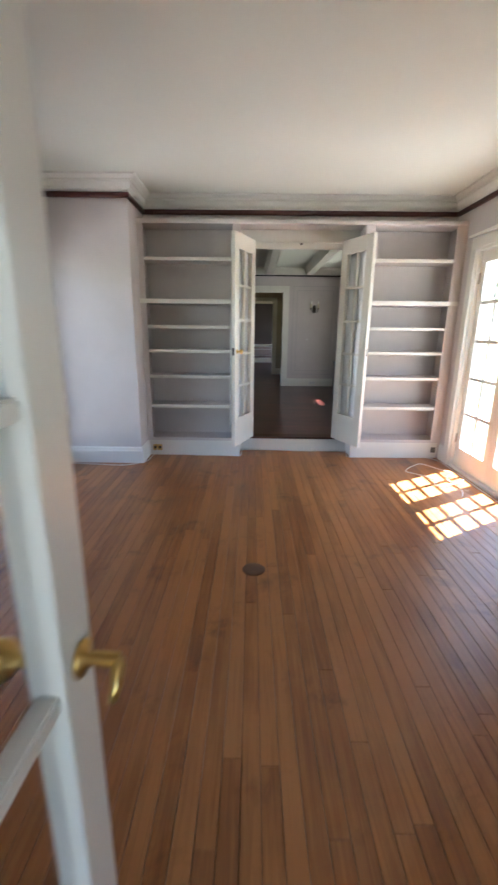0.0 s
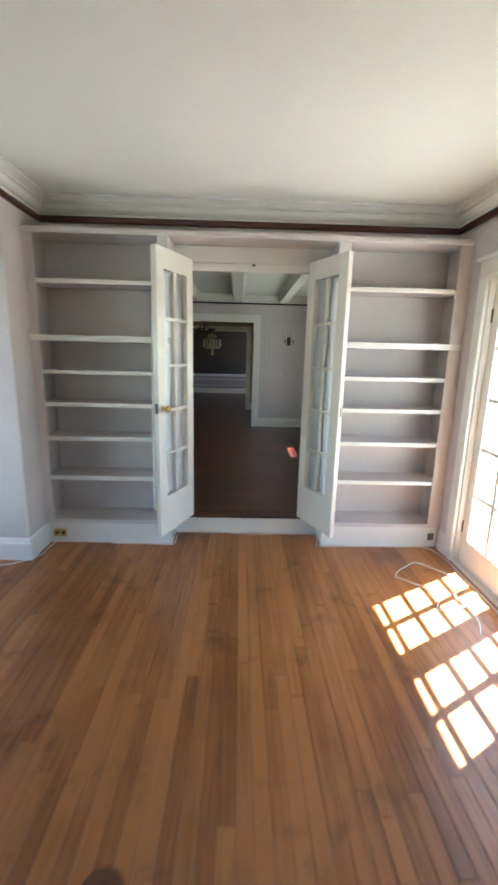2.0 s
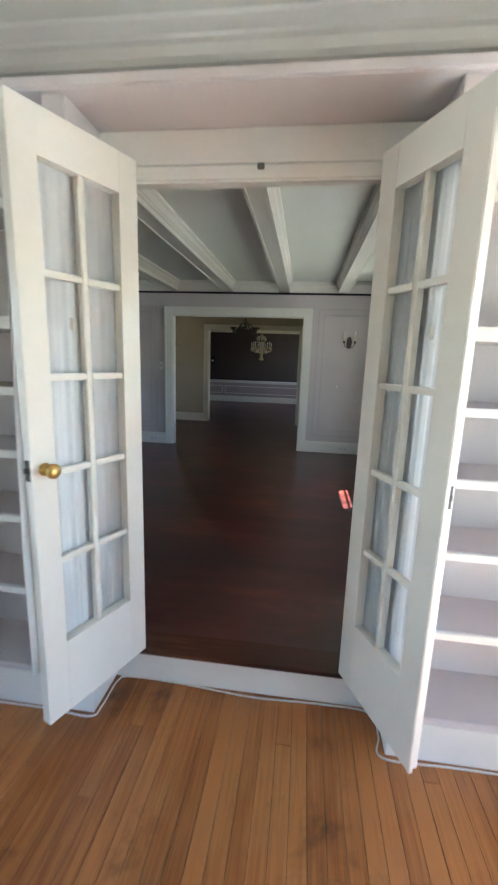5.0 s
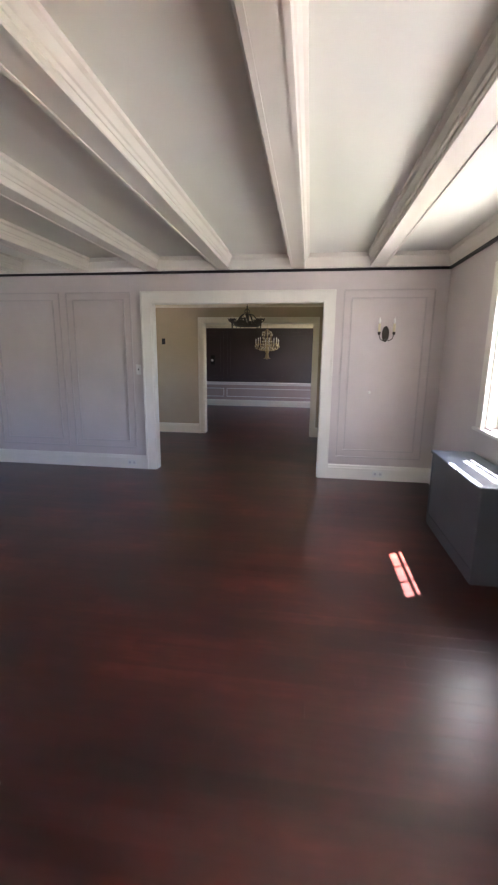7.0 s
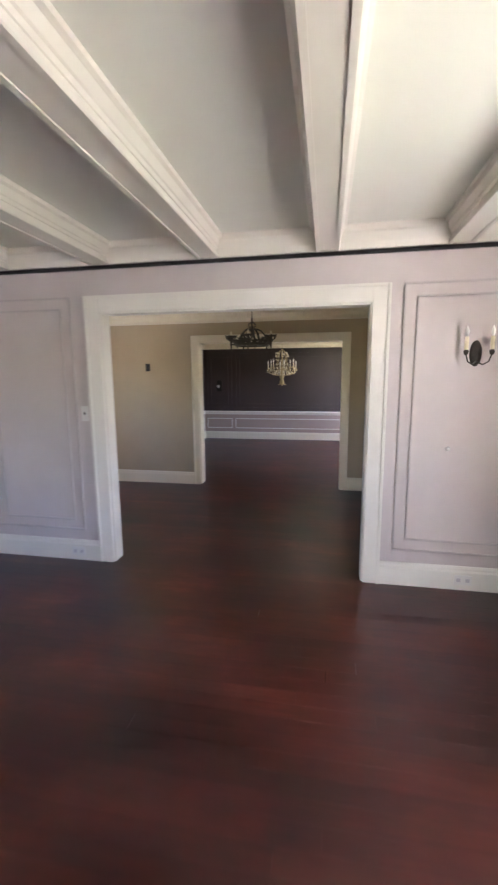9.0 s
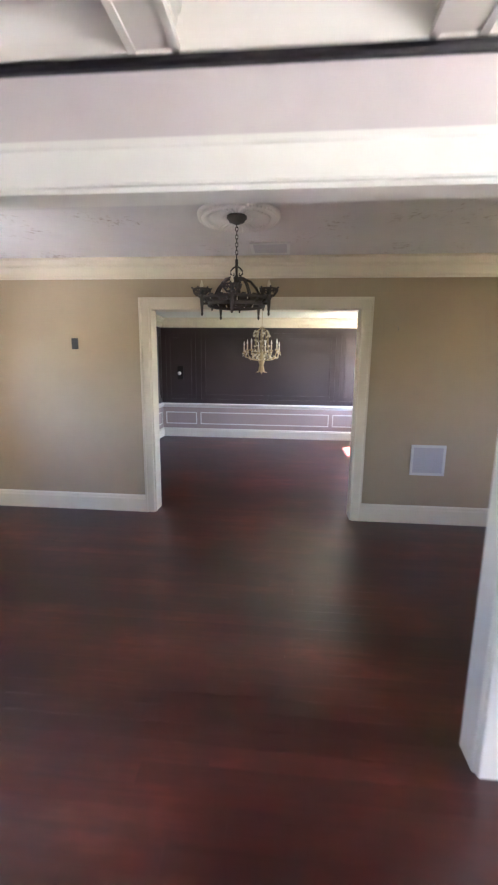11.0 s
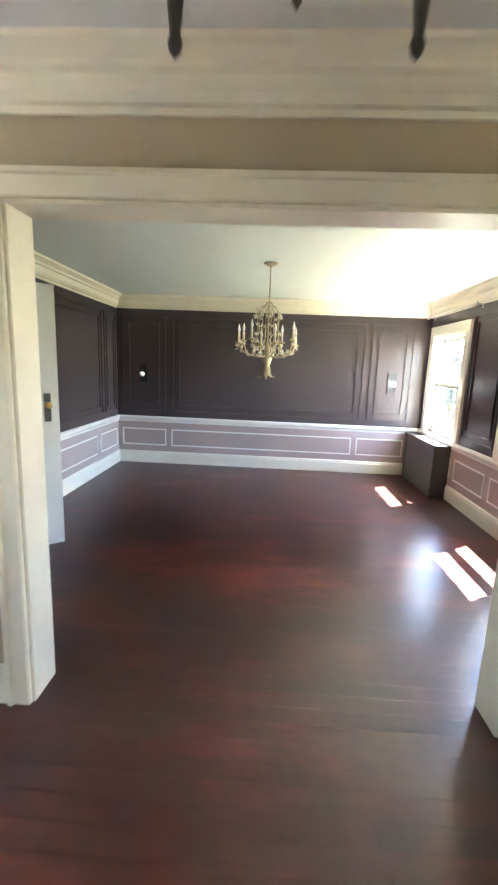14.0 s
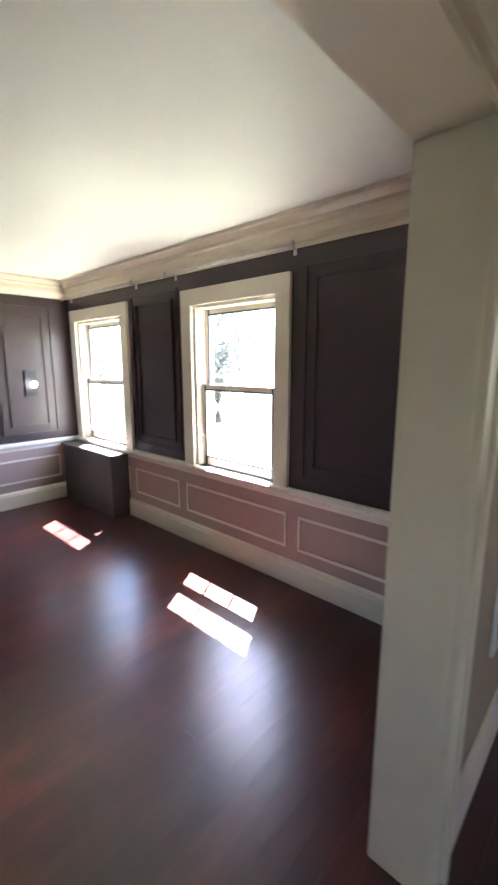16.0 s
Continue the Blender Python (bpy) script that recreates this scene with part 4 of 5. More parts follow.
def band(bm, r0, r1, a0, a1, z0, z1, seg):
    """A bent flat strip between two angles, leaning from radius r0 to r1."""
    cols = []
    for k in range(seg + 1):
        a = a0 + (a1 - a0) * k / seg
        c, s = math.cos(a), math.sin(a)
        cols.append([bm.verts.new((r * c, r * s, z)) for r, z in ((r0, z0), (r1, z1), (r1 - 0.004, z1), (r0 - 0.004, z0))])
    for p, q in zip(cols, cols[1:]):
        for i in range(4):
            j = (i + 1) % 4
            bm.faces.new((p[i], p[j], q[j], q[i]))
    bm.faces.new(cols[0])
    bm.faces.new(cols[-1][::-1])
    return bm


def washer(bm, m, r0, r1, t):
    """A flat iron eye with its hole, turned by m."""
    w = bmesh.new()
    loops = [[w.verts.new((r * math.cos(k * math.pi / 8), r * math.sin(k * math.pi / 8), z)) for k in range(16)] for r, z in ((r0, -t), (r1, -t), (r1, t), (r0, t))]
    for i in range(4):
        p, q = loops[i], loops[(i + 1) % 4]
        for k in range(16):
            w.faces.new((p[k], p[(k + 1) % 16], q[(k + 1) % 16], q[k]))
    bmesh.ops.transform(w, matrix=m, verts=w.verts[:])
    me = bpy.data.meshes.new("eye")
    w.to_mesh(me)
    w.free()
    bm.from_mesh(me)
    bpy.data.meshes.remove(me)


bm = bmesh.new()
TAU = 2 * math.pi
rad_at = lambda z: RR_ + (z - ZR0) * 0.95
band(bm, rad_at(ZR0), rad_at(1.898), 0, TAU, ZR0, 1.898, 48)
band(bm, rad_at(1.916), rad_at(ZR1), 0, TAU, 1.916, ZR1, 48)
for k in range(20):
    a = TAU * k / 20
    band(bm, rad_at(1.897), rad_at(1.917), a - 0.132, a + 0.132, 1.897, 1.917, 4)
    band(bm, rad_at(ZR1), rad_at(ZR1 + 0.006), a - 0.06, a + 0.06, ZR1, ZR1 + 0.006, 3)
torus(bm, 0, 0, ZR0, RR_ - 0.002, 0.0085, 48, 8)
part("ring_band", bm, IRON, ch, "fretted iron ring", True)
for k in range(5):
    mid = math.radians(-54 + 72 * k)
    c, s = math.cos(mid), math.sin(mid)
    at = lambda r, z, off=0.0: (r * c - off * s, r * s + off * c, z)
    bm = bmesh.new()
    for o in (-0.005, 0.005):
        tube(bm, [at(0.02, 2.034, o), at(0.05, 2.044, o), at(0.088, 2.030, o), at(0.124, 1.992, o), at(0.152, 1.945, o), at(0.166, 1.908, o)], 0.0062, 7)
    bow = part("bow", bm, IRON, ch, smooth=True)
    for o in (-0.019, 0.019):
        bm = bmesh.new()
        washer(bm, Matrix.Translation(at(0.160, 1.916, o)) @ Matrix.Rotation(mid, 4, 'Z') @ Matrix.Rotation(math.radians(80), 4, 'Y'), 0.0075, 0.0205, 0.003)
        part("iron_eye", bm, IRON, bow)
    part("drop", lathe(bmesh.new(), [(0.001, 1.862), (0.006, 1.870), (0.004, 1.878), (0.008, 1.884), (0.002, 1.886)], 8, at(0.168, 0)), IRON, ch, smooth=True)
    ang = math.radians(-90 + 72 * k)
    c, s = math.cos(ang), math.sin(ang)
    ray = lambda r, z: (r * c, r * s, z)
    arm = part("arm", tube(bmesh.new(), [ray(0.166, 1.894), ray(0.210, 1.892)], 0.007, 7), IRON, ch, smooth=True)
    cx, cy = 0.210 * c, 0.210 * s
    bm = lathe(bmesh.new(), [(0.001, 1.820), (0.006, 1.826), (0.008, 1.834), (0.0055, 1.842), (0.0075, 1.858), (0.0125, 1.922), (0.020, 1.926), (0.023, 1.934), (0.020, 1.942), (0.012, 1.944), (0.002, 1.945)], 12, (cx, cy, 0))
    part("spike", bm, IRON, arm, smooth=True)
    bm = bmesh.new()
    torus(bm, cx, cy, 1.972, 0.050, 0.0052, 30, 7)
    cup = part("cup_rim", bm, IRON, arm, smooth=True)
    for q in range(6):
        a = TAU * q / 6 + ang
        u, v = math.cos(a), math.sin(a)
        w = lambda o, z, k=0.0: (cx + o * u - k * v, cy + o * v + k * u, z)
        bm = tube(bmesh.new(), [w(0.016, 1.936), w(0.034, 1.938), w(0.047, 1.952), w(0.051, 1.972), w(0.058, 1.981), w(0.062, 1.978)], [0.005, 0.0055, 0.005, 0.005, 0.005, 0.003], 7)
        for e in (-1, 1):
            tube(bm, [w(0.046, 1.951), w(0.048, 1.957, e * 0.011), w(0.048, 1.966, e * 0.020), w(0.046, 1.972, e * 0.022)], 0.0036, 6)
        part("cup_rib", bm, IRON, cup, smooth=True)
    part("candle", lathe(bmesh.new(), [(0.001, 1.942), (0.0125, 1.942), (0.0125, 1.980), (0.002, 1.981)], 12, (cx, cy, 0)), BLACK, arm, smooth=True)
    part("bulb", lathe(bmesh.new(), [(0.006, 1.980), (0.010, 1.990), (0.0105, 1.998), (0.006, 2.012), (0.001, 2.026)], 12, (cx, cy, 0)), CANDLE, arm, "pale candle bulb", True)

# ---- flower chandelier of the dining room ----
DX, DY = -0.46, 14.31
rnd = random.Random(21)
fc = thing("flower_chandelier", "gilt and ivory flower chandelier with candle arms", "chandelier", (DX, DY, 0))
part("canopy", lathe(bmesh.new(), [(0.002, 2.384), (0.058, 2.383), (0.058, 2.374), (0.03, 2.362), (0.008, 2.352), (0.002, 2.35)], 20), GILT, fc, smooth=True)
part("rod", tube(bmesh.new(), [(0, 0, 2.355), (0, 0, 2.06)], 0.004, 8), GILT, fc)
bm = bmesh.new()
tube(bm, [(0.03 * math.cos(math.pi * k / 10), 0, 2.04 + 0.032 * math.sin(math.pi * k / 10)) for k in range(11)], 0.006, 6)
tube(bm, [(0, 0.03 * math.cos(math.pi * k / 10), 2.04 + 0.032 * math.sin(math.pi * k / 10)) for k in range(11)], 0.006, 6)
part("top_loop", bm, GILT, fc, smooth=True)
part("stem", lathe(bmesh.new(), [(0.002, 2.045), (0.012, 2.04), (0.008, 2.0), (0.007, 1.75), (0.02, 1.70), (0.03, 1.64), (0.045, 1.60), (0.03, 1.55), (0.016, 1.52), (0.002, 1.51)], 14), GILT, fc, smooth=True)


def blossom(bm, at, size, rnd):
    n = Vector((rnd.uniform(-1, 1), rnd.uniform(-1, 1), rnd.uniform(-0.3, 1))).normalized()
    s = n.cross(Vector((0.3, 0.2, 1))).normalized()
    w = n.cross(s)
    p = Vector(at)
    heart = bm.verts.new(p + n * size * 0.18)
    back = bm.verts.new(p - n * size * 0.12)
    ring = []
    for k in range(10):
        a = 2 * math.pi * k / 10
        r = size if k % 2 == 0 else size * 0.48
        ring.append(bm.verts.new(p + r * (math.cos(a) * s + math.sin(a) * w) + n * size * (0.32 if k % 2 == 0 else 0.05)))
    for k in range(10):
        bm.faces.new((ring[k], ring[(k + 1) % 10], heart))
        bm.faces.new((ring[(k + 1) % 10], ring[k], back))


for k in range(8):
    a = 2 * math.pi * k / 8 + 0.25
    c, s = math.cos(a), math.sin(a)
    q = lambda r, z: (r * c, r * s, z)
    hi = 0.03 * (k % 2)
    arm = part("arm", tube(bmesh.new(), [q(0.03, 1.62), q(0.09, 1.615), q(0.16, 1.625), q(0.22, 1.66), q(0.25, 1.71 + hi)], 0.0065, 7), GILT, fc, smooth=True)
    part("drip_cup", lathe(bmesh.new(), [(0.004, 1.705 + hi), (0.028, 1.722 + hi), (0.03, 1.728 + hi), (0.010, 1.726 + hi)], 12, q(0.25, 0)), GILT, arm, smooth=True)
    part("candle", lathe(bmesh.new(), [(0.010, 1.725 + hi), (0.0105, 1.80 + hi), (0.002, 1.801 + hi)], 10, q(0.25, 0)), BLOSSOM, arm, smooth=True)
    part("bulb", lathe(bmesh.new(), [(0.005, 1.80 + hi), (0.012, 1.825 + hi), (0.010, 1.845 + hi), (0.001, 1.88 + hi)], 10, q(0.25, 0)), BULB, arm, smooth=True)
    bm = bmesh.new()
    for z in (0.0, 0.03, 0.06):
        blossom(bm, (0.25 * c + rnd.uniform(-0.02, 0.02), 0.25 * s + rnd.uniform(-0.02, 0.02), 1.67 + z + hi), 0.026, rnd)
    for r in (0.10, 0.145, 0.19, 0.22):
        blossom(bm, (r * c + rnd.uniform(-0.02, 0.02), r * s + rnd.uniform(-0.02, 0.02), 1.635 + rnd.uniform(-0.01, 0.04)), 0.028, rnd)
    tagged(part("blossom_spray", bm, BLOSSOM, arm), kind="stuff")
    wire = part("wire", tube(bmesh.new(), [q(0.03, 2.045), q(0.075, 2.02), q(0.095, 1.96), q(0.09, 1.86), q(0.105, 1.75), q(0.13, 1.64)], 0.0045, 6), GILT, fc, smooth=True)
    bm = bmesh.new()
    for z in (2.01, 1.985, 1.95, 1.88, 1.81, 1.74, 1.69):
        blossom(bm, (0.092 * c + rnd.uniform(-0.022, 0.022), 0.092 * s + rnd.uniform(-0.022, 0.022), z + rnd.uniform(-0.012, 0.012)), rnd.uniform(0.020, 0.030), rnd)
    tagged(part("blossom_spray", bm, BLOSSOM, wire), kind="stuff")
for k in range(8):
    a = 2 * math.pi * k / 8
    c, s = math.cos(a), math.sin(a)
    bm = bmesh.new()
    pts = [(0.012, 1.56), (0.03, 1.53), (0.036, 1.49), (0.05, 1.455), (0.078, 1.44)]
    wd = (0.010, 0.020, 0.022, 0.018, 0.002)
    rows = [[bm.verts.new((r * c - o * w * s, r * s + o * w * c, z + (0.006 if o == 0 else 0))) for o in (-1, 0, 1)] for (r, z), w in zip(pts, wd)]
    for a_, b_ in zip(rows, rows[1:]):
        for i in range(2):
            bm.faces.new((a_[i], a_[i + 1], b_[i + 1], b_[i]))
    bmesh.ops.solidify(bm, geom=bm.faces[:], thickness=0.003)
    part("leaf", bm, GILT, fc, smooth=True)
part("finial", lathe(bmesh.new(), [(0.012, 1.53), (0.022, 1.49), (0.014, 1.45), (0.001, 1.415)], 12), GILT, fc, smooth=True)

# ---- wall lights ----
sc = thing("wall_sconce", "dark metal wall sconce with two candle arms", "wall sconce", (1.255, B_N, 0))
bm = bmesh.new()
lathe(bm, [(0.001, -0.002), (0.036, -0.002), (0.036, -0.010), (0.028, -0.020), (0.001, -0.026)], 28, axis="y")
for v in bm.verts:
    v.co = Vector((v.co.x, v.co.y, v.co.z * 2.25 + 1.742))
part("backplate", bm, IRON, sc, smooth=True)
for s in (-1, 1):
    arm = part("arm", tube(bmesh.new(), [(0, -0.02, 1.69), (s * 0.03, -0.055, 1.672), (s * 0.06, -0.065, 1.69), (s * 0.074, -0.066, 1.735)], 0.0045, 7), IRON, sc, smooth=True)
    part("candle_cup", lathe(bmesh.new(), [(0.003, 1.728), (0.012, 1.735), (0.016, 1.752), (0.013, 1.762), (0.003, 1.763)], 12, (s * 0.074, -0.066, 0)), IRON, arm, smooth=True)
    part("candle", lathe(bmesh.new(), [(0.002, 1.762), (0.0125, 1.762), (0.0125, 1.842), (0.003, 1.843)], 12, (s * 0.074, -0.066, 0)), CANDLE, arm, smooth=True)
    part("bulb", lathe(bmesh.new(), [(0.005, 1.842), (0.012, 1.862), (0.011, 1.88), (0.001, 1.908)], 12, (s * 0.074, -0.066, 0)), BULB, arm, "white candle-shaped bulb", True)
for x, lit in ((-2.13, False), (1.175, True)):
    ds = thing("bulb_sconce", "black metal wall light with a bare bulb, panelled wall", "wall sconce", (x, D_N, 0), group="dining room wall lights")
    part("backplate", slab(-0.058, 0.058, -0.022, -0.002, 1.255, 1.505, 0.006), BLACK, ds)
    part("socket", lathe(bmesh.new(), [(0.002, -0.02), (0.02, -0.02), (0.02, -0.05), (0.002, -0.051)], 12, (0, 0, 1.37), "y"), BLACK, ds, smooth=True)
    part("bulb", lathe(bmesh.new(), [(0.012, -0.048), (0.03, -0.075), (0.034, -0.095), (0.026, -0.118), (0.002, -0.128)], 16, (0, 0, 1.37), "y"), LIT if lit else BULB, ds, "round white bulb, lit" if lit else "round white bulb", True)


# ---- small fixtures ----
def plate(name, label, category, x, y, z, w, h, mat, detail):
    p = thing(name, label, category, (x, y, z))
    part("cover_plate", slab(-w / 2, w / 2, -0.006, -0.0005, -h / 2, h / 2, 0.002), mat, p)
    if detail == "toggle":
        part("toggle", slab(-0.005, 0.005, -0.017, -0.006, -0.010, 0.012, 0.002), BLACK, p)
    elif detail == "sockets":
        for s in (-1, 1):
            k = s * (w if w > h else h) / 4
            c = (k, 0) if w > h else (0, k)
            part("socket", slab(c[0] - 0.013, c[0] + 0.013, -0.0075, -0.0055, c[1] - 0.013, c[1] + 0.013, 0.001), BLACK if mat is BRASS else GREYP, p)
    return p


plate("light_switch", "cream toggle switch plate beside the opening", "light switch", -1.475, B_N, 1.335, 0.058, 0.115, PLASTIC, "toggle")
plate("wall_outlet", "white double outlet in the baseboard", "outlet", -1.60, B_N - 0.023, 0.225, 0.115, 0.07, PLASTIC, "sockets")
plate("wall_outlet", "white double outlet in the baseboard", "outlet", 1.28, B_N - 0.023, 0.225, 0.115, 0.07, PLASTIC, "sockets")
plate("brass_outlet", "old brass outlet plate on the bookcase plinth", "outlet", -1.03, YF, 0.085, 0.10, 0.065, BRASS, "sockets")
plate("thermostat", "small dark wall thermostat", "thermostat", -2.03, C_N, 1.73, 0.062, 0.098, BLACK, "")
kn = tagged(made("wall_peg", lathe(bmesh.new(), [(0.002, 0.0), (0.012, 0.0), (0.016, -0.012), (0.012, -0.02), (0.002, -0.022)], 12, (1.13, B_N, 1.13), "y"), PLASTIC, True), "small white round peg on the lilac wall panel", "wall peg")
hk = tagged(made("wall_hook", tube(bmesh.new(), [(0.83, C_N, 1.89), (0.83, C_N - 0.02, 1.885), (0.832, C_N - 0.026, 1.87), (0.83, C_N - 0.018, 1.858)], 0.003, 6), STEEL, True), "small steel hook in the tan wall", "hook")
# The dark smudge on the oak is built as a thin brown disc
fp = tagged(made("floor_stain_disc", lathe(bmesh.new(), [(0.002, 0.0005), (0.066, 0.0005), (0.064, 0.003), (0.045, 0.004), (0.002, 0.004)], 32, (0.007, 2.69, 0.0)), STAIN, True), "round dark stain on the oak floor, built as a thin disc", "floor outlet")
pj = plate("phone_jack", "small dark phone jack low on the wall strip", "phone jack", 1.945, YF, 0.09, 0.05, 0.06, STEEL, "")

# return-air grille on the hall wall and ceiling vent
gr = thing("wall_vent", "white slatted return-air grille low on the tan wall", "air vent", (1.175, C_N, 0.74))
for b in ((-0.15, 0.15, 0.115, 0.138), (-0.15, 0.15, -0.138, -0.115), (-0.15, -0.127, -0.115, 0.115), (0.127, 0.15, -0.115, 0.115)):
    part("grille_frame", slab(b[0], b[1], -0.012, -0.0005, b[2], b[3], 0.002), PLASTIC, gr)
part("backing", slab(-0.127, 0.127, -0.004, -0.001, -0.115, 0.115), GREYP, gr)
for k in range(15):
    z = -0.105 + k * 0.015
    part("slat", slab(-0.127, 0.127, -0.010, -0.005, z - 0.0066, z + 0.0066), GREYP, gr)
cv = thing("ceiling_vent", "white square ceiling vent with fine slats", "air vent", (-0.245, 11.71, C_C))
for b in ((-0.15, 0.15, 0.125, 0.15), (-0.15, 0.15, -0.15, -0.125), (-0.15, -0.125, -0.125, 0.125), (0.125, 0.15, -0.125, 0.125)):
    part("vent_frame", slab(b[0], b[1], b[2], b[3], -0.012, -0.0005, 0.002), PLASTIC, cv)
part("backing", slab(-0.125, 0.125, -0.125, 0.125, -0.004, -0.001), GREYP, cv)
for k in range(12):
    y = -0.11 + k * 0.02
    part("slat", slab(-0.125, 0.125, y - 0.009, y + 0.009, -0.010, -0.005), GREYP, cv)

# curtain rod brackets over the dining room windows
for y in (13.34, 14.44, 14.97, 16.16):
    br = thing("curtain_bracket", "small white curtain rod bracket near the crown", "curtain bracket", (D_E, y, 2.21), group="curtain brackets")
    part("bracket_plate", slab(-0.005, -0.0005, -0.012, 0.012, -0.03, 0.03, 0.001), PLASTIC, br)
    part("bracket_arm", tube(bmesh.new(), [(-0.004, 0, 0.005), (-0.06, 0, 0.008), (-0.075, 0, 0.0), (-0.08, 0, 0.014)], 0.006, 7), PLASTIC, br, smooth=True)

for y0, y1 in ((13.34, 14.44), (14.97, 16.16)):
    rod = thing("curtain_rod", "slim white curtain rod hung close under the crown", "curtain rod", (D_E, 0, 2.214), group="curtain rods")
    part("rod_tube", tube(bmesh.new(), [(-0.078, y0 - 0.03, 0), (-0.078, y1 + 0.03, 0)], 0.008, 10), PLASTIC, rod, smooth=True)
    for y in (y0 - 0.045, y1 + 0.03):
        part("rod_end", slab(-0.09, -0.066, y, y + 0.015, -0.02, 0.022, 0.003), PLASTIC, rod)

# dining room door standing open
dd = thing("panel_door", "white painted door standing open, steel lock plate", "door", (-2.47, 13.10, ZB + 0.008), 41.0)
part("door_slab", slab(0, 0.70, -0.02, 0.02, 0, 1.87, 0.004), DOORP, dd)
for z0, z1 in ((0.20, 0.85), (1.02, 1.72)):
    part("raised_panel", slab(0.12, 0.58, -0.024, -0.0201, z0, z1, 0.002), DOORP, dd)
part("lock_plate", slab(0.60, 0.645, -0.024, -0.0205, 0.93, 1.13, 0.002), STEEL, dd)
round_knob(dd, 0.622, 1.05, -1, 0.024)

# stay rod and bolts of the garden doors
sr = thing("door_stay", "thin white stay rod above the garden doors", "door stay", (A_E, 4.28, 2.075))
part("stay_plate", slab(-0.028, -0.0225, -0.02, 0.02, -0.015, 0.02, 0.001), PLASTIC, sr)
part("stay_rod", tube(bmesh.new(), [(-0.028, 0, 0.005), (-0.05, -0.01, 0.0), (-0.04, -0.17, -0.045)], 0.004, 7), PLASTIC, sr, smooth=True)

# ---- cables on the library floor ----
def cable(name, label, pts, rad=0.004):
    pts = [Vector(p) for p in pts]
    fine = []
    ext = [pts[0]] + pts + [pts[-1]]
    for i in range(1, len(ext) - 2):
        for k in range(8):
            t = k / 8
            p0, p1, p2, p3 = ext[i - 1:i + 3]
            fine.append(0.5 * (2 * p1 + (p2 - p0) * t + (2 * p0 - 5 * p1 + 4 * p2 - p3) * t * t + (3 * p1 - p0 - 3 * p2 + p3) * t ** 3))
    fine.append(pts[-1])
    return tagged(made(name, tube(bmesh.new(), fine, rad, 7), CABLE, True), label, "cable")


cable("floor_cable", "thin white cable along the wall base", [(-1.92, 4.57, 0.004), (-1.6, 4.55, 0.004), (-1.28, 4.53, 0.004), (-1.10, 4.66, 0.004), (-1.08, 4.80, 0.004), (-1.05, 4.89, 0.03), (-1.03, 4.897, 0.07)])
cable("floor_cable", "thin white cable running along plinth and step", [(-0.62, 4.895, 0.004), (-0.35, 4.898, 0.004), (-0.15, 4.89, 0.004), (-0.125, 4.95, 0.004), (-0.12, 5.09, 0.005), (-0.06, 5.11, 0.02), (0.2, 5.115, 0.012), (0.5, 5.10, 0.004), (0.8, 5.112, 0.004), (1.02, 5.10, 0.004), (1.04, 4.99, 0.004), (1.04, 4.893, 0.004), (1.3, 4.895, 0.004), (1.7, 4.896, 0.004), (1.9, 4.89, 0.004), (1.97, 4.72, 0.004), (1.975, 4.4, 0.004), (1.975, 3.9, 0.004), (1.973, 3.5, 0.004)])
cable("loose_cable", "loose loop of white cable lying on the floor", [(1.95, 4.22, 0.004), (1.87, 4.12, 0.012), (1.78, 4.06, 0.02), (1.70, 4.04, 0.012), (1.62, 4.05, 0.004), (1.66, 4.13, 0.004), (1.73, 4.18, 0.006), (1.70, 4.22, 0.008), (1.61, 4.32, 0.005), (1.54, 4.39, 0.004), (1.495, 4.43, 0.006), (1.53, 4.48, 0.02), (1.60, 4.52, 0.035), (1.69, 4.57, 0.04), (1.80, 4.52, 0.02), (1.88, 4.46, 0.008), (1.93, 4.40, 0.004)])
cable("loose_cable", "short tail of white cable curling across the floor", [(1.90, 4.30, 0.004), (1.83, 4.26, 0.022), (1.78, 4.18, 0.024), (1.81, 4.05, 0.006), (1.80, 3.93, 0.004), (1.75, 3.82, 0.004)])


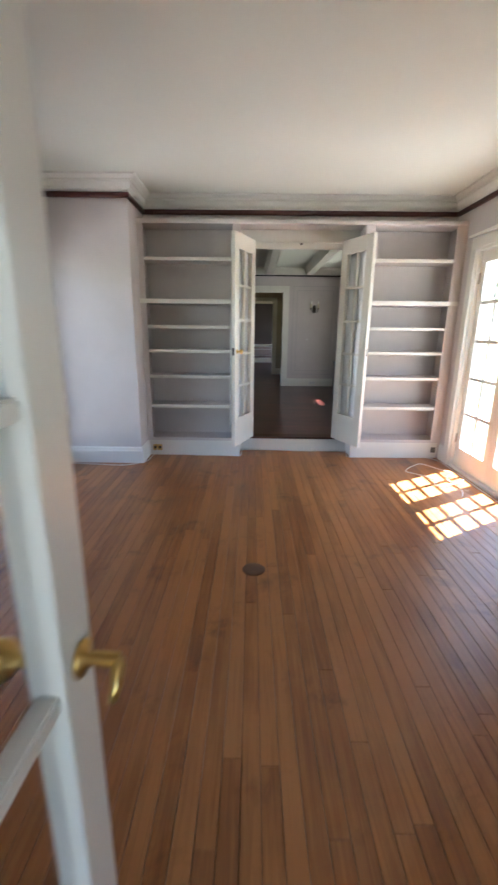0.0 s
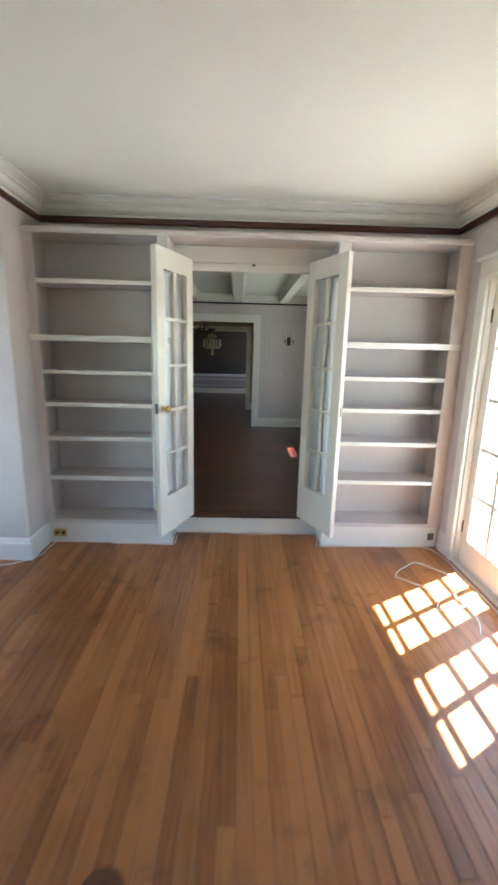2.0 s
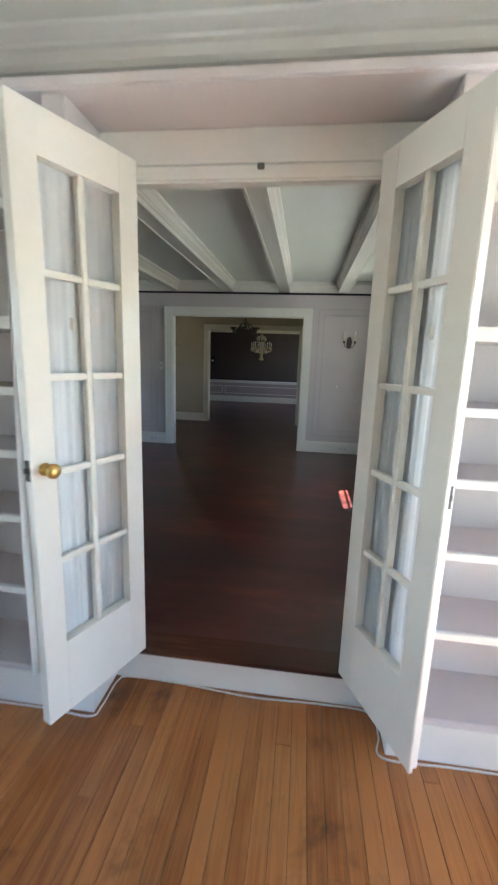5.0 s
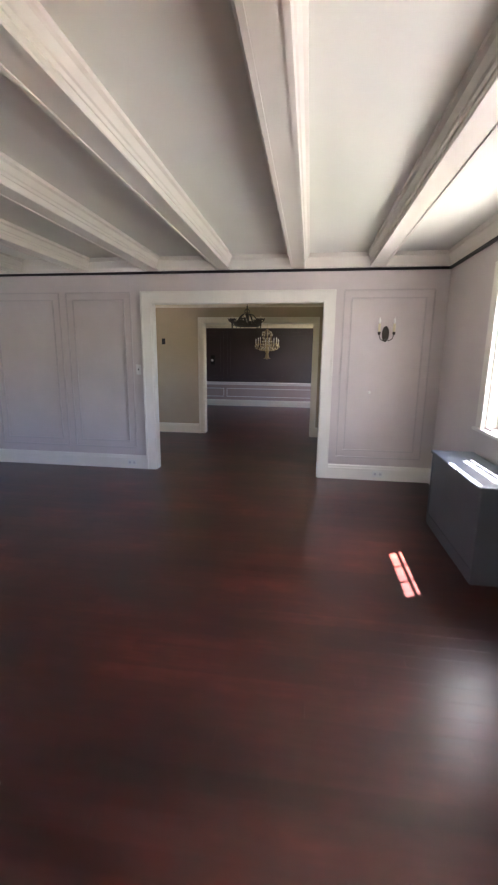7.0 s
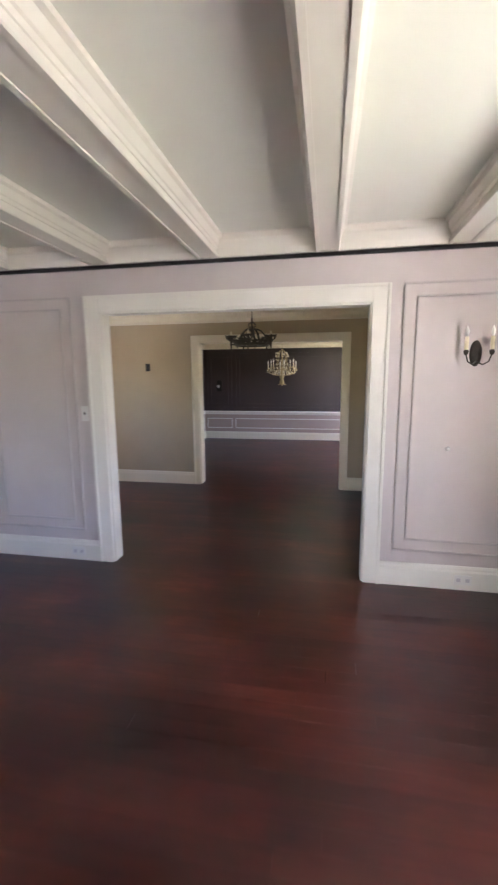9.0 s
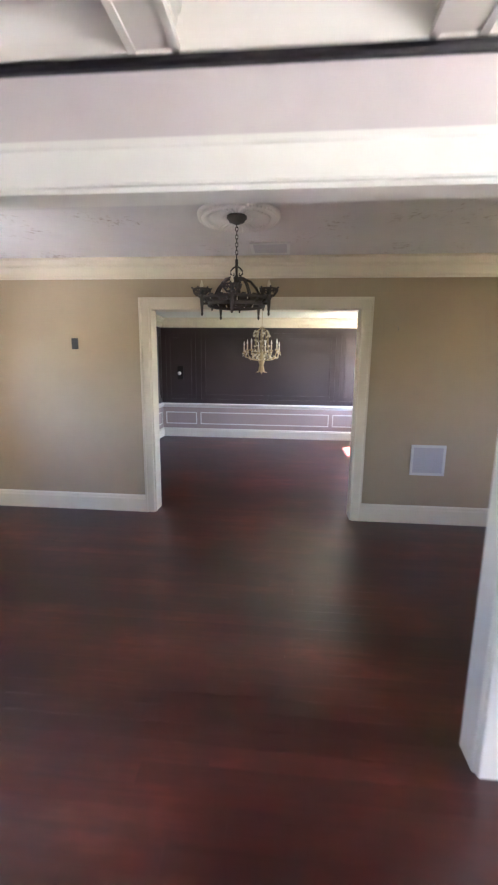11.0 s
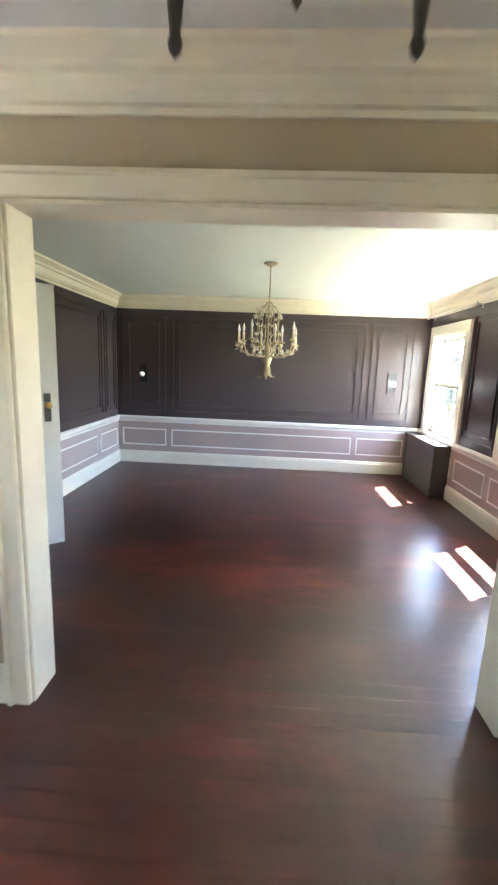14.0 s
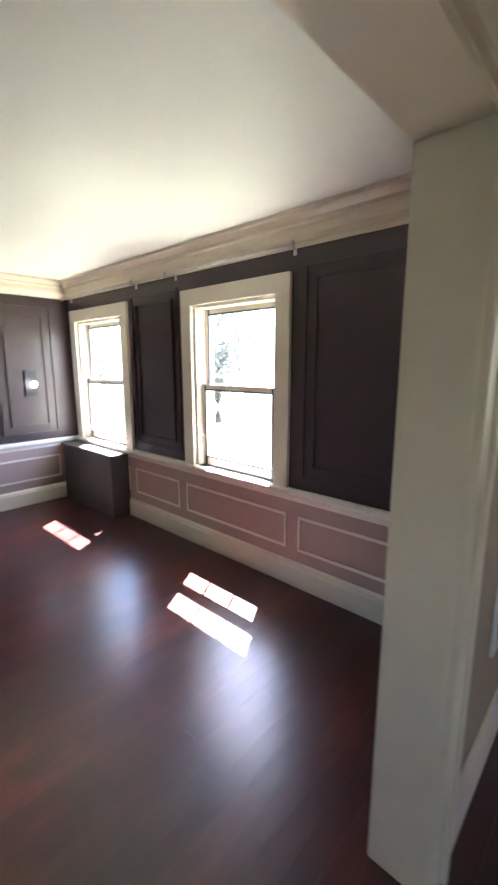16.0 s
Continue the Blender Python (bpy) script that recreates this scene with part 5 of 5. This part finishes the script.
# ---- trees outside ----
def tree(x, y, h, spread, seed, low=0.28, leaves=130):
    rnd = random.Random(seed)
    t = thing("garden_tree", "green leafy tree standing on the lawn", "tree", (x, y, -0.45), group="garden trees")
    bm = tube(bmesh.new(), [(0, 0, -0.05), (0.05, 0.02, h * 0.2), (-0.05, 0.05, h * 0.45), (0.08, 0, h * 0.8)], [0.2, 0.15, 0.12, 0.04], 9)
    tips = []
    for k in range(16):
        z = h * rnd.uniform(low, 0.75)
        a = rnd.uniform(0, 6.28)
        r = spread * rnd.uniform(0.5, 1.0)
        e = (r * math.cos(a), r * math.sin(a), z + h * rnd.uniform(0.05, 0.25))
        tube(bm, [(0, 0, z), (e[0] * 0.5, e[1] * 0.5, z + (e[2] - z) * 0.7), e], [0.06, 0.035, 0.01], 6)
        tips += [e, (e[0] * 0.6, e[1] * 0.6, z + (e[2] - z) * 0.8)]
    part("trunk", bm, BARK, t, smooth=True)
    vs, fs = [], []
    for e in tips:
        for _ in range(leaves):
            p = Vector(e) + Vector((rnd.gauss(0, 1), rnd.gauss(0, 1), rnd.gauss(0, 0.8))) * spread * 0.22
            u = Vector((rnd.uniform(-1, 1), rnd.uniform(-1, 1), rnd.uniform(-1, 1))).normalized() * rnd.uniform(0.06, 0.14)
            w = u.cross(Vector((rnd.uniform(-1, 1), rnd.uniform(-1, 1), rnd.uniform(-1, 1)))).normalized() * u.length * 0.55
            i = len(vs)
            vs += [p - u, p + w, p + u, p - w]
            fs.append((i, i + 1, i + 2, i + 3))
    me = bpy.data.meshes.new("crown")
    me.from_pydata([tuple(v) for v in vs], [], fs)
    me.materials.append(LEAF)
    ob = new("crown", me)
    ob.parent = t


tree(9.4, 22.3, 4.4, 1.2, 7, 0.14, 45)
tree(5.6, 24.6, 3.6, 1.1, 8, 0.12, 45)
tree(14.0, 31.0, 8.0, 2.8, 2)
tree(11.0, 26.0, 7.0, 2.4, 3)
tree(-12.0, 10.0, 7.5, 2.8, 5)


# ---- floor boards ----
board_cache = {}


def board(length, width, along, mat):
    key = (round(length, 2), width, along, mat.name)
    if key not in board_cache:
        bm = bmesh.new()
        a, b, c, h = length / 2 - (0.0005 if along == "y" else 0.00005), width / 2 - (0.0007 if along == "y" else 0.0003), 0.0010 if along == "y" else 0.0001, 0.012
        lo = [bm.verts.new((x, y, 0)) for x, y in ((-a, -b), (a, -b), (a, b), (-a, b))]
        up = [bm.verts.new((x, y, h - c)) for x, y in ((-a, -b), (a, -b), (a, b), (-a, b))]
        tp = [bm.verts.new((x, y, h)) for x, y in ((-a + c, -b + c), (a - c, -b + c), (a - c, b - c), (-a + c, b - c))]
        for k in range(4):
            j = (k + 1) % 4
            bm.faces.new((lo[k], lo[j], up[j], up[k]))
            bm.faces.new((up[k], up[j], tp[j], tp[k]))
        bm.faces.new(tp)
        if along == "y":
            bmesh.ops.rotate(bm, verts=bm.verts[:], cent=(0, 0, 0), matrix=Matrix.Rotation(math.pi / 2, 3, 'Z'))
        me = bpy.data.meshes.new("plank")
        bm.to_mesh(me)
        bm.free()
        me.materials.append(mat)
        board_cache[key] = me
    return board_cache[key]


def lay_boards(floor, x0, x1, y0, y1, z, along, width, mat, seed, lengths):
    rnd = random.Random(seed)
    a0, a1, c0, c1 = (x0, x1, y0, y1) if along == "x" else (y0, y1, x0, x1)
    n = round((c1 - c0) / width)
    w = (c1 - c0) / n
    for i in range(n):
        c = c0 + (i + 0.5) * w
        a = a0 - rnd.uniform(0, 0.8)
        while a < a1 - 0.02:
            b = a + rnd.choice(lengths)
            if b > a1 - 0.25:
                b = a1
            s = max(a, a0)
            if b - s > 0.02:
                ob = new("plank", board(b - s, w, along, mat))
                m = (s + b) / 2
                ob.location = (m, c, z + rnd.uniform(-0.00004, 0.00004)) if along == "x" else (c, m, z + rnd.uniform(-0.0006, 0.0006))
                ob.parent = floor
            a = b


lay_boards(bpy.data.objects["floor_a"], -2.15, 2.2, 0.0, 5.2, -0.012, "y", 0.0605, OAK, 11, (0.9, 1.2, 1.5, 1.8, 2.2))
lay_boards(bpy.data.objects["floor_b"], B_W, B_E, 5.262, C_S - 0.08, ZB - 0.0125, "x", 0.083, DARK, 12, (1.5, 1.9, 2.3, 2.8))
lay_boards(bpy.data.objects["floor_c"], C_W, C_E, C_S - 0.08, D_S - 0.07, ZB - 0.0125, "x", 0.083, DARK, 13, (1.5, 1.9, 2.3, 2.8))
lay_boards(bpy.data.objects["floor_d"], D_W, D_E, D_S - 0.07, D_N, ZB - 0.0125, "x", 0.083, DARK, 14, (1.3, 1.7, 2.1))
